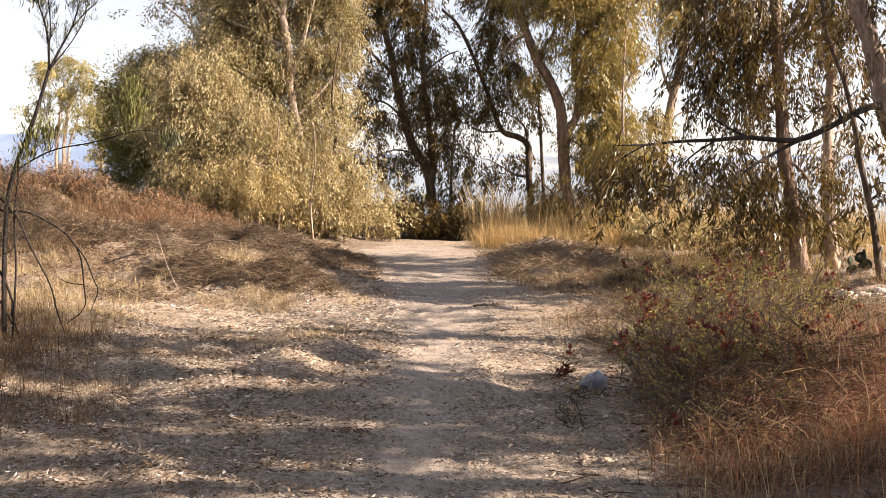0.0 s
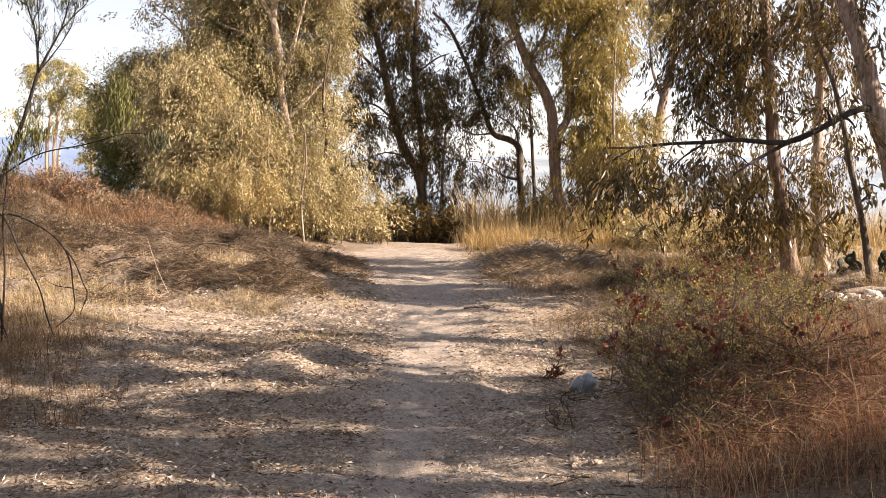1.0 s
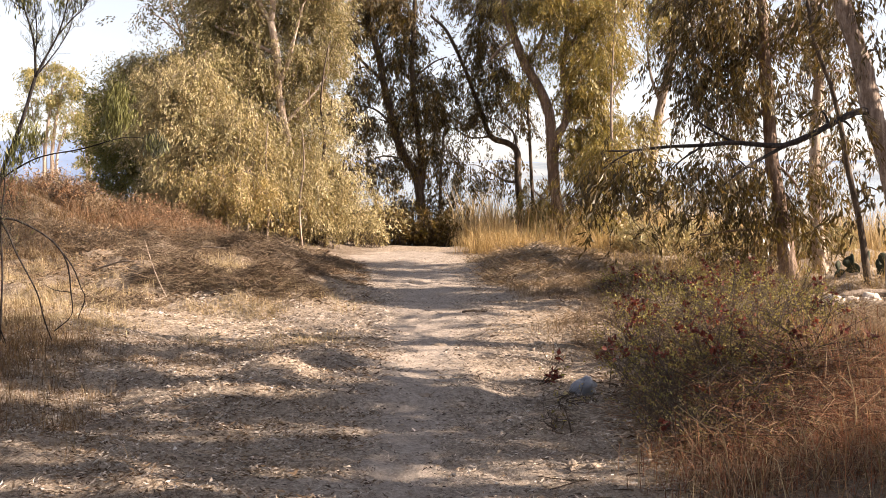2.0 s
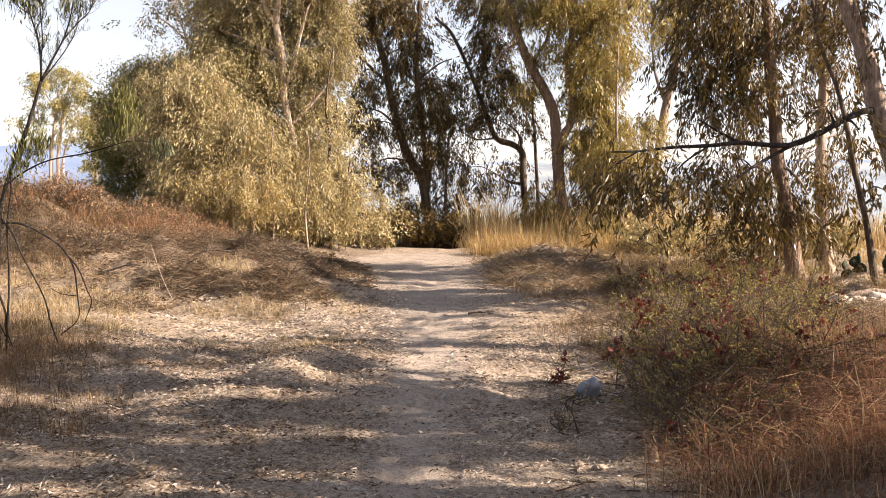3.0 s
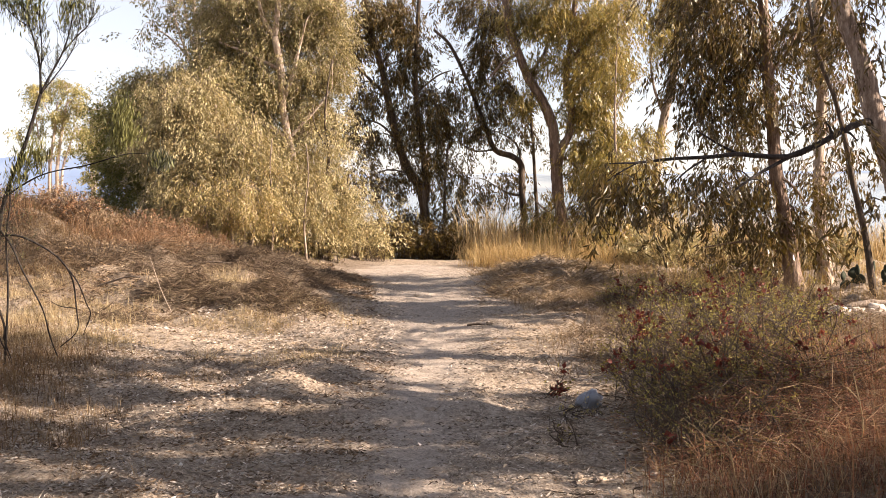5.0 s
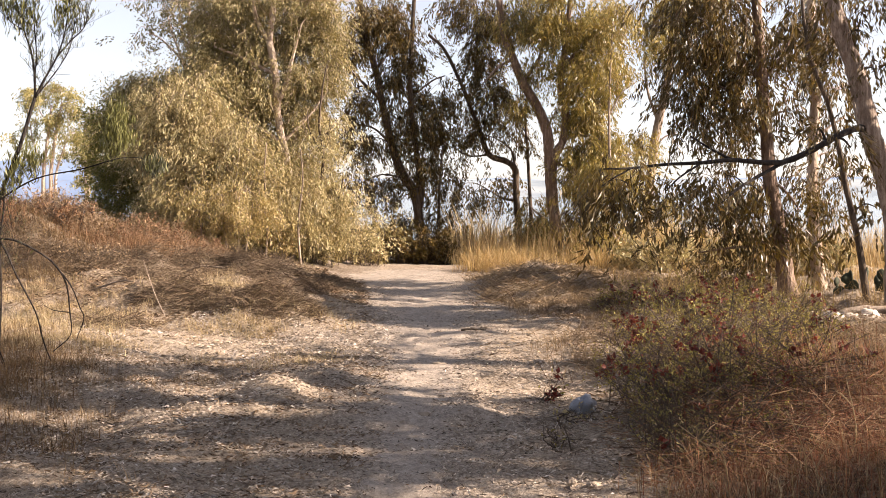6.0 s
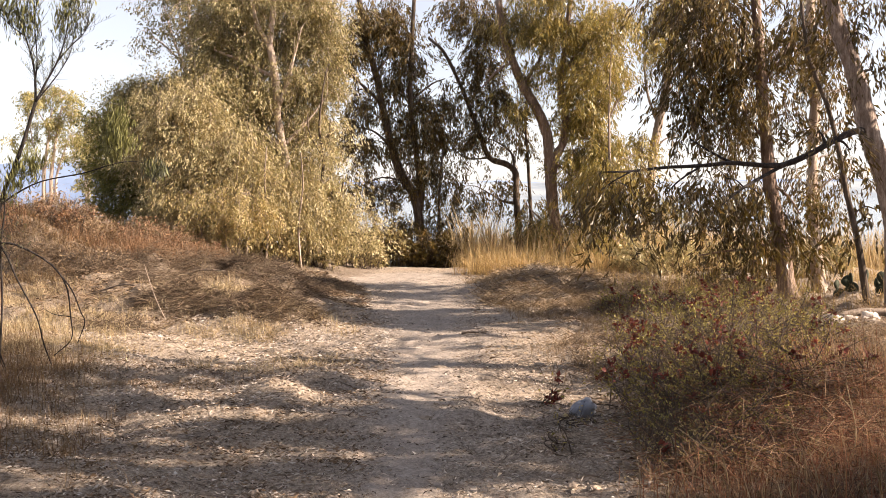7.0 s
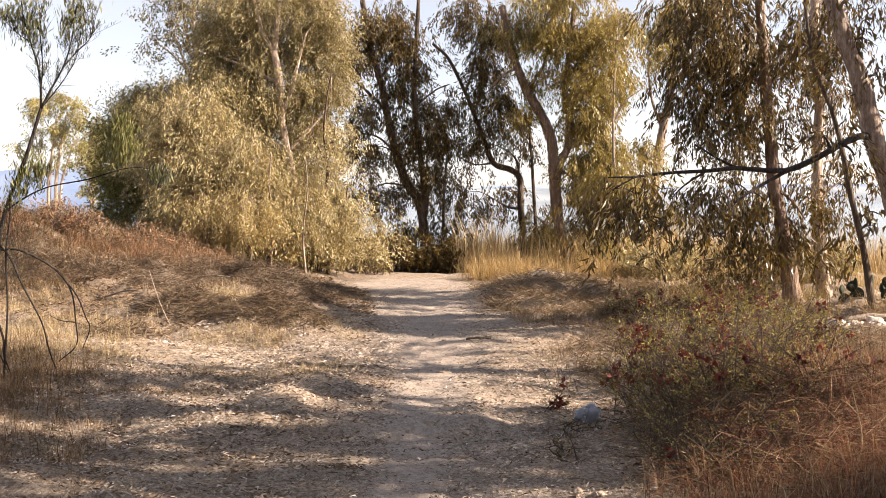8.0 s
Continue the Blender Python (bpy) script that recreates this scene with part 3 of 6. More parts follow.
eucalyptus("yellow-green bushy young eucalyptus in full sun",
    trunks=[[(-3.62, 19.00, 0.41, 0.025), (-3.64, 19.00, 0.81, 0.020), (-3.67, 19.00, 1.31, 0.010)],
            [(-3.32, 19.00, 0.40, 0.020), (-3.24, 19.00, 0.80, 0.016), (-3.15, 19.00, 1.31, 0.010)],
            [(-4.02, 19.00, 0.43, 0.020), (-4.06, 19.00, 0.81, 0.016), (-4.13, 19.00, 1.27, 0.010)]],
    limbs=[],
    lobes=[(-3.70, 19.00, 1.36, 0.40, 0.30, 0.37), (-3.25, 19.00, 1.51, 0.40, 0.28, 0.37), (-4.06, 19.00, 1.21, 0.35, 0.24, 0.37), (-3.46, 19.00, 1.11, 0.45, 0.24, 0.37), (-2.95, 19.00, 1.10, 0.35, 0.24, 0.32), (-4.25, 19.00, 1.52, 0.30, 0.20, 0.32), (-3.71, 19.00, 0.86, 0.45, 0.14, 0.18)],
    leaf=(0.07, 0.018), bark=BARK_GREY, green=LEAF_LIME, hang=0.7)
eucalyptus("slender eucalyptus sapling with golden leaves beside the path's end",
    trunks=[[(-2.05, 20.50, 0.22, 0.030), (-2.11, 20.50, 0.84, 0.028), (-2.10, 20.50, 1.49, 0.028), (-2.04, 20.50, 2.24, 0.026), (-2.11, 20.50, 2.78, 0.022), (-2.05, 20.50, 3.42, 0.016), (-1.95, 20.50, 3.95, 0.011)]],
    limbs=[[(-2.11, 20.50, 0.84, 0.019), (-1.77, 20.50, 1.38, 0.016), (-1.66, 20.50, 1.81, 0.010)],
           [(-2.04, 20.50, 2.24, 0.017), (-2.29, 20.50, 2.68, 0.013), (-2.34, 20.50, 3.10, 0.009)]],
    lobes=[(-1.88, 20.50, 1.49, 0.32, 0.43, 0.50), (-1.62, 20.50, 1.14, 0.32, 0.30, 0.25), (-1.95, 20.50, 0.98, 0.32, 0.26, 0.50), (-1.29, 20.50, 1.19, 0.32, 0.30, 0.15), (-2.20, 20.50, 1.49, 0.27, 0.43, 0.60), (-1.46, 20.50, 0.71, 0.38, 0.15, 0.25), (-1.92, 20.50, 2.57, 0.27, 0.38, 0.40), (-1.14, 20.50, 0.70, 0.30, 0.15, 0.20)],
    leaf=(0.08, 0.02), bark=BARK_DARK, green=LEAF_GOLD, hang=0.55)
eucalyptus("tall eucalyptus with several bare pale upper stems",
    trunks=[[(-5.33, 24.00, 0.25, 0.063), (-5.30, 24.00, 1.52, 0.057), (-5.29, 24.00, 2.53, 0.051), (-5.27, 24.00, 3.65, 0.051), (-5.30, 24.00, 4.53, 0.044), (-5.32, 24.00, 5.39, 0.038), (-5.33, 24.00, 6.38, 0.025)]],
    limbs=[[(-5.27, 24.00, 3.78, 0.032), (-5.52, 24.00, 4.47, 0.025), (-5.91, 24.00, 4.90, 0.020), (-6.21, 24.00, 5.09, 0.013)],
           [(-5.28, 24.00, 4.03, 0.032), (-5.60, 24.00, 4.78, 0.025), (-5.79, 24.00, 5.40, 0.019), (-5.94, 24.00, 6.02, 0.013)],
           [(-5.29, 24.00, 4.40, 0.028), (-5.45, 24.00, 5.02, 0.023), (-5.54, 24.00, 5.64, 0.018), (-5.64, 24.00, 6.39, 0.013)]],
    lobes=[(-6.38, 24.00, 5.18, 0.22, 0.15, 0.25), (-6.43, 24.00, 4.91, 0.15, 0.09, 0.25), (-6.08, 24.00, 5.50, 0.25, 0.18, 0.25), (-5.67, 24.00, 5.42, 0.28, 0.28, 0.25), (-5.88, 24.00, 6.08, 0.44, 0.32, 0.25), (-5.28, 24.00, 6.01, 0.44, 0.44, 0.30), (-5.15, 24.00, 5.27, 0.36, 0.51, 0.30), (-4.85, 24.00, 4.40, 0.36, 0.51, 0.45), (-5.17, 24.00, 4.15, 0.23, 0.28, 0.30), (-6.04, 24.00, 4.78, 0.18, 0.15, 0.15)],
    leaf=(0.09, 0.024), bark=BARK_PALE, green=LEAF_DULL, hang=0.55)
eucalyptus("rounded olive-tan eucalyptus behind the ridge",
    trunks=[[(-5.89, 23.00, 0.37, 0.049), (-5.91, 23.00, 1.53, 0.043), (-5.93, 23.00, 2.61, 0.036), (-5.94, 23.00, 3.33, 0.024)]],
    limbs=[[(-5.93, 23.00, 2.61, 0.024), (-6.24, 23.00, 3.22, 0.018), (-6.41, 23.00, 3.58, 0.012)]],
    lobes=[(-6.41, 23.00, 3.58, 0.34, 0.27, 0.88), (-5.93, 23.00, 3.75, 0.39, 0.34, 0.99), (-5.38, 23.00, 3.93, 0.34, 0.27, 0.99), (-6.60, 23.00, 3.16, 0.30, 0.30, 0.88), (-6.12, 23.00, 3.22, 0.43, 0.36, 0.99), (-5.58, 23.00, 3.27, 0.36, 0.43, 0.99), (-5.96, 23.00, 2.61, 0.49, 0.49, 0.99), (-6.59, 23.00, 3.64, 0.17, 0.17, 0.55), (-5.73, 23.00, 1.89, 0.49, 0.55, 0.99), (-5.76, 23.00, 1.04, 0.49, 0.49, 0.88)],
    leaf=(0.08, 0.020), bark=BARK_GREY, green=LEAF_TAN, hang=0.45)
eucalyptus("dense dark green tree at the end of the ridge",
    trunks=[[(-5.92, 21.60, 1.13, 0.040), (-5.94, 21.60, 1.76, 0.035), (-6.00, 21.60, 2.32, 0.029), (-6.08, 21.60, 3.00, 0.017)],
            [(-5.84, 21.60, 1.13, 0.029), (-5.90, 21.60, 1.64, 0.022), (-5.75, 21.60, 2.10, 0.017)]],
    limbs=[[(-5.94, 21.60, 1.76, 0.022), (-6.23, 21.60, 2.21, 0.017), (-6.38, 21.60, 2.55, 0.011)]],
    lobes=[(-6.33, 21.60, 2.61, 0.25, 0.40, 0.80), (-6.14, 21.60, 3.06, 0.21, 0.32, 0.80), (-6.46, 21.60, 1.87, 0.25, 0.40, 0.80), (-6.07, 21.60, 1.98, 0.32, 0.46, 0.70), (-5.61, 21.60, 1.98, 0.29, 0.40, 0.80), (-6.48, 21.60, 1.42, 0.21, 0.21, 0.80), (-5.69, 21.60, 1.41, 0.32, 0.25, 0.80), (-6.57, 21.60, 2.27, 0.16, 0.29, 0.60), (-6.08, 21.60, 1.36, 0.35, 0.17, 0.70)],
    leaf=(0.085, 0.024), bark=BARK_PALE, green=LEAF_GREEN, hang=0.35)
eucalyptus("open pale-stemmed eucalyptus beyond the ridge",
    trunks=[[(-14.42, 40.00, 1.27, 0.085), (-14.37, 40.00, 2.43, 0.068), (-14.20, 40.00, 3.58, 0.051), (-14.02, 40.00, 4.83, 0.034)],
            [(-14.13, 40.00, 1.27, 0.085), (-14.09, 40.00, 2.53, 0.068), (-13.88, 40.00, 3.78, 0.051), (-13.64, 40.00, 4.93, 0.034)],
            [(-13.96, 40.00, 1.27, 0.063), (-13.91, 40.00, 2.32, 0.046), (-13.52, 40.00, 3.47, 0.030)]],
    limbs=[[(-14.37, 40.00, 2.43, 0.034), (-14.73, 40.00, 3.48, 0.025), (-14.93, 40.00, 4.94, 0.017)],
           [(-13.88, 40.00, 3.78, 0.030), (-14.42, 40.00, 4.52, 0.021), (-14.61, 40.00, 5.14, 0.015)]],
    lobes=[(-14.93, 40.00, 5.15, 0.32, 0.46, 0.28), (-14.29, 40.00, 5.35, 0.38, 0.34, 0.28), (-13.67, 40.00, 5.34, 0.42, 0.34, 0.28), (-13.27, 40.00, 4.72, 0.30, 0.51, 0.28), (-14.65, 40.00, 4.10, 0.30, 0.38, 0.28), (-13.90, 40.00, 4.41, 0.46, 0.42, 0.33), (-13.30, 40.00, 3.67, 0.32, 0.55, 0.28), (-15.29, 40.00, 3.59, 0.30, 0.34, 0.28), (-13.94, 40.00, 3.26, 0.38, 0.38, 0.17), (-14.79, 40.00, 2.96, 0.21, 0.30, 0.22)],
    leaf=(0.13, 0.034), bark=BARK_PALE, green=LEAF_LIGHT, hang=0.55)
eucalyptus("thin eucalyptus with sparse yellowish leaves beyond the ridge",
    trunks=[[(-13.47, 42.00, 1.24, 0.058), (-13.48, 42.00, 2.46, 0.049), (-13.47, 42.00, 3.56, 0.040), (-13.37, 42.00, 4.43, 0.027)],
            [(-13.38, 42.00, 1.24, 0.049), (-13.33, 42.00, 2.24, 0.038), (-13.14, 42.00, 3.33, 0.024)]],
    limbs=[],
    lobes=[(-13.40, 42.00, 4.21, 0.36, 0.40, 0.36), (-13.64, 42.00, 3.45, 0.31, 0.49, 0.30), (-13.09, 42.00, 3.66, 0.31, 0.62, 0.36), (-13.38, 42.00, 2.57, 0.36, 0.36, 0.30), (-13.10, 42.00, 4.87, 0.18, 0.22, 0.24), (-13.58, 42.00, 2.02, 0.27, 0.31, 0.24)],
    leaf=(0.13, 0.034), bark=BARK_PALE, green=LEAF_LIGHT, hang=0.55)
eucalyptus("dark leaning eucalyptus with two trunks and drooping leaves",
    trunks=[[(-0.10, 25.50, -0.22, 0.121), (-0.20, 25.50, 0.25, 0.119), (-0.28, 25.50, 0.86, 0.115), (-0.38, 25.50, 1.47, 0.112), (-0.70, 25.50, 2.01, 0.108), (-0.90, 25.50, 2.61, 0.101), (-1.03, 25.50, 3.14, 0.094), (-1.14, 25.50, 3.68, 0.088), (-1.28, 25.50, 4.41, 0.081), (-1.48, 25.50, 5.07, 0.074), (-1.61, 25.50, 5.86, 0.067), (-1.73, 25.50, 6.65, 0.054)],
            [(-0.30, 25.50, 0.93, 0.088), (-0.23, 25.50, 1.60, 0.081), (-0.34, 25.50, 2.54, 0.071), (-0.46, 25.50, 3.74, 0.062), (-0.42, 25.50, 4.93, 0.054), (-0.34, 25.50, 6.38, 0.040)]],
    limbs=[[(-1.14, 25.50, 3.68, 0.043), (-1.56, 25.50, 4.08, 0.035), (-2.03, 25.50, 4.48, 0.026), (-2.56, 25.50, 4.75, 0.016)],
           [(0.20, 25.50, -0.13, 0.051), (0.19, 25.50, 0.79, 0.043), (0.21, 25.50, 1.66, 0.032), (0.29, 25.50, 2.53, 0.022)],
           [(-0.38, 25.50, 1.47, 0.032), (-0.05, 25.50, 1.87, 0.024), (0.35, 25.50, 2.06, 0.013)],
           [(-1.28, 25.50, 4.41, 0.040), (-0.89, 25.50, 4.93, 0.032), (-0.65, 25.50, 5.72, 0.022)],
           [(-0.90, 25.50, 2.61, 0.032), (-1.31, 25.50, 3.01, 0.024), (-1.78, 25.50, 3.15, 0.013)],
           [(-0.46, 25.50, 3.74, 0.027), (0.04, 25.50, 4.13, 0.020), (0.37, 25.50, 4.26, 0.012)]],
    lobes=[(-2.13, 25.50, 4.88, 0.43, 0.40, 0.54), (-1.61, 25.50, 5.53, 0.54, 0.47, 0.54), (-0.88, 25.50, 5.66, 0.47, 0.54, 0.54), (-0.49, 25.50, 4.86, 0.43, 0.61, 0.65), (-1.77, 25.50, 3.88, 0.35, 0.43, 0.34), (-0.90, 25.50, 4.01, 0.35, 0.47, 0.44), (-0.10, 25.50, 3.67, 0.43, 0.51, 0.54), (-2.15, 25.50, 3.09, 0.35, 0.43, 0.44), (-1.52, 25.50, 2.62, 0.46, 0.57, 0.34), (-0.51, 25.50, 2.81, 0.32, 0.57, 0.54), (0.23, 25.50, 3.00, 0.35, 0.49, 0.54), (-1.73, 25.50, 1.61, 0.35, 0.35, 0.44), (-0.99, 25.50, 1.67, 0.35, 0.43, 0.34), (-0.05, 25.50, 2.00, 0.35, 0.49, 0.54), (-0.67, 25.50, 0.60, 0.49, 0.46, 0.65), (0.20, 25.50, 0.65, 0.38, 0.49, 0.54), (-0.48, 25.50, -0.01, 0.84, 0.22, 0.77)],
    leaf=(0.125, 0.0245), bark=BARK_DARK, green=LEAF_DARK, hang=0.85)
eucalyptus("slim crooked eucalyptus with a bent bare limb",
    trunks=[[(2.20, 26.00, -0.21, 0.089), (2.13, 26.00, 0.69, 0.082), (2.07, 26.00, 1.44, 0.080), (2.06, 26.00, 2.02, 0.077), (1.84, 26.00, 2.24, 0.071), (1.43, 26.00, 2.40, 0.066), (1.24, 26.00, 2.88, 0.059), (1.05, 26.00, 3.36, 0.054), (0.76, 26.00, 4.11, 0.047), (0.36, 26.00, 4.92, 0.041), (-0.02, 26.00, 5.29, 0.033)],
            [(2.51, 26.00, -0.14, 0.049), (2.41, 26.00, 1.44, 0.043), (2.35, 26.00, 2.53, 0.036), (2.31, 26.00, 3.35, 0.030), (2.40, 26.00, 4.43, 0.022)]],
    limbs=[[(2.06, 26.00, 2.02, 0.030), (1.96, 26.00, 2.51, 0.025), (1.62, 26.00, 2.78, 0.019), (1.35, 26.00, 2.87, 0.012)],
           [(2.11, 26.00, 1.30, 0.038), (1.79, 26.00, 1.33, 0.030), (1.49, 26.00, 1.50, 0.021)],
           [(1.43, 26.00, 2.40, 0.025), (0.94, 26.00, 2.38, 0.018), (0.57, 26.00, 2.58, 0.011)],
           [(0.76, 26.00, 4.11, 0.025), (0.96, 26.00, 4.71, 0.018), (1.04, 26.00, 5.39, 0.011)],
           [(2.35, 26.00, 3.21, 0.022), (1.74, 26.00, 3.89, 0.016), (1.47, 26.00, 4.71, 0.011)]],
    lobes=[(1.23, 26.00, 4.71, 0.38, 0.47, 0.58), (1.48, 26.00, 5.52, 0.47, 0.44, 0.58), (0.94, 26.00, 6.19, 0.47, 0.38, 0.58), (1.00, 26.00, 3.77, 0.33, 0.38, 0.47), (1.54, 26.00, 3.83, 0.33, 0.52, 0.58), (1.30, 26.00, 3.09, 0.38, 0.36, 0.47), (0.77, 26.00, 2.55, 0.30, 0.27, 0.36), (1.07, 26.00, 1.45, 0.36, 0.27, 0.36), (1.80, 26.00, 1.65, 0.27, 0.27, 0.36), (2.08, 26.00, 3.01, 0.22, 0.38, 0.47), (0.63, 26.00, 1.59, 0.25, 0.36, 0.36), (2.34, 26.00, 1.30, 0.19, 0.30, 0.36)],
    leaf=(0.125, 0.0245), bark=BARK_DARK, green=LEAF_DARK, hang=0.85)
eucalyptus("big forked eucalyptus with flaking bark and sunlit yellow-green crown",
    trunks=[[(3.03, 25.00, -0.11, 0.139), (2.94, 25.00, 0.64, 0.135), (2.83, 25.00, 1.43, 0.132), (2.78, 25.00, 2.35, 0.127), (2.69, 25.00, 3.01, 0.122), (2.42, 25.00, 3.60, 0.114), (2.15, 25.00, 4.06, 0.106), (1.94, 25.00, 4.58, 0.098), (1.76, 25.00, 5.10, 0.090), (1.60, 25.00, 6.00, 0.079)],
            [(2.82, 25.00, 1.83, 0.106), (2.93, 25.00, 2.38, 0.099), (3.11, 25.00, 2.74, 0.092), (3.16, 25.00, 3.40, 0.086), (3.04, 25.00, 3.85, 0.079), (3.12, 25.00, 4.70, 0.066), (3.28, 25.00, 5.99, 0.053)]],
    limbs=[[(3.09, 25.00, 4.31, 0.032), (3.45, 25.00, 4.82, 0.024), (3.80, 25.00, 5.21, 0.013)],
           [(2.15, 25.00, 4.06, 0.048), (2.53, 25.00, 4.57, 0.034), (2.66, 25.00, 5.22, 0.020)],
           [(1.94, 25.00, 4.58, 0.040), (1.59, 25.00, 4.39, 0.029), (1.22, 25.00, 4.00, 0.016)],
           [(3.11, 25.00, 2.74, 0.032), (3.51, 25.00, 3.13, 0.024), (3.88, 25.00, 3.39, 0.013)],
           [(2.78, 25.00, 2.35, 0.026), (3.38, 25.00, 1.82, 0.020), (3.64, 25.00, 1.29, 0.012)],
           [(2.94, 25.00, 0.64, 0.026), (2.45, 25.00, 1.04, 0.020), (2.19, 25.00, 1.31, 0.012)]],
    lobes=[(2.47, 25.00, 5.35, 0.42, 0.50, 0.63), (3.19, 25.00, 5.34, 0.45, 0.53, 0.74), (3.93, 25.00, 5.34, 0.50, 0.55, 0.74), (2.86, 25.00, 6.25, 0.79, 0.40, 0.63), (3.51, 25.00, 4.37, 0.48, 0.50, 0.84), (4.14, 25.00, 4.30, 0.32, 0.55, 0.84), (2.07, 25.00, 3.54, 0.26, 0.40, 0.43), (2.46, 25.00, 4.38, 0.26, 0.34, 0.52), (3.58, 25.00, 3.39, 0.42, 0.45, 1.12), (3.97, 25.00, 2.60, 0.37, 0.42, 0.99), (3.38, 25.00, 2.41, 0.29, 0.40, 0.99), (3.57, 25.00, 1.62, 0.42, 0.40, 0.99), (3.11, 25.00, 0.90, 0.37, 0.40, 0.43), (3.70, 25.00, 0.77, 0.40, 0.40, 0.43), (2.51, 25.00, 0.71, 0.32, 0.37, 0.69), (2.97, 25.00, 0.24, 0.40, 0.26, 0.28), (1.75, 25.00, 5.49, 0.34, 0.40, 0.52)],
    leaf=(0.118, 0.024), bark=BARK_MOTTLED, green=LEAF_OLIVE, hang=0.85)
eucalyptus("thin pole-like eucalyptus with a sunlit lower trunk",
    trunks=[[(4.08, 23.50, -0.32, 0.052), (4.02, 23.50, 0.68, 0.045), (3.99, 23.50, 1.55, 0.037), (3.92, 23.50, 2.60, 0.030), (3.94, 23.50, 3.89, 0.021), (4.01, 23.50, 5.35, 0.012)]],
    limbs=[[(3.92, 23.50, 3.15, 0.020), (4.19, 23.50, 3.64, 0.015), (4.51, 23.50, 3.88, 0.010)]],
    lobes=[(3.86, 23.50, 4.38, 0.25, 0.40, 0.39), (4.10, 23.50, 5.29, 0.42, 0.40, 0.39), (3.94, 23.50, 1.92, 0.40, 0.37, 0.47), (4.35, 23.50, 2.22, 0.35, 0.31, 0.39), (3.67, 23.50, 1.80, 0.27, 0.37, 0.39), (4.48, 23.50, 1.54, 0.37, 0.30, 0.39), (3.79, 23.50, 0.56, 0.25, 0.40, 0.39), (4.29, 23.50, 0.43, 0.22, 0.37, 0.24)],
    leaf=(0.118, 0.024), bark=BARK_GREY, green=LEAF_OLIVE, hang=0.85)
eucalyptus("pale eucalyptus close to the lake shore",
    trunks=[[(5.36, 27.00, -0.38, 0.128), (5.47, 27.00, 0.98, 0.120), (5.61, 27.00, 2.40, 0.111), (5.75, 27.00, 3.24, 0.103), (5.97, 27.00, 4.23, 0.094), (6.09, 27.00, 5.21, 0.086), (6.14, 27.00, 6.60, 0.071)]],
    limbs=[[(5.75, 27.00, 3.24, 0.049), (5.49, 27.00, 3.95, 0.034), (5.38, 27.00, 4.79, 0.020)],
           [(5.61, 27.00, 2.40, 0.029), (5.86, 27.00, 2.82, 0.021), (6.21, 27.00, 2.96, 0.014)]],
    lobes=[(5.70, 27.00, 5.77, 0.57, 0.49, 0.56), (5.56, 27.00, 5.00, 0.34, 0.34, 0.34), (5.35, 27.00, 2.82, 0.43, 0.29, 0.34), (6.07, 27.00, 1.11, 0.37, 0.46, 0.34), (5.50, 27.00, 0.48, 0.43, 0.43, 0.34), (5.36, 27.00, -0.17, 0.46, 0.29, 0.45), (6.48, 27.00, 6.32, 0.57, 0.40, 0.56)],
    leaf=(0.12, 0.025), bark=BARK_GREY, green=LEAF_OLIVE, hang=0.85)
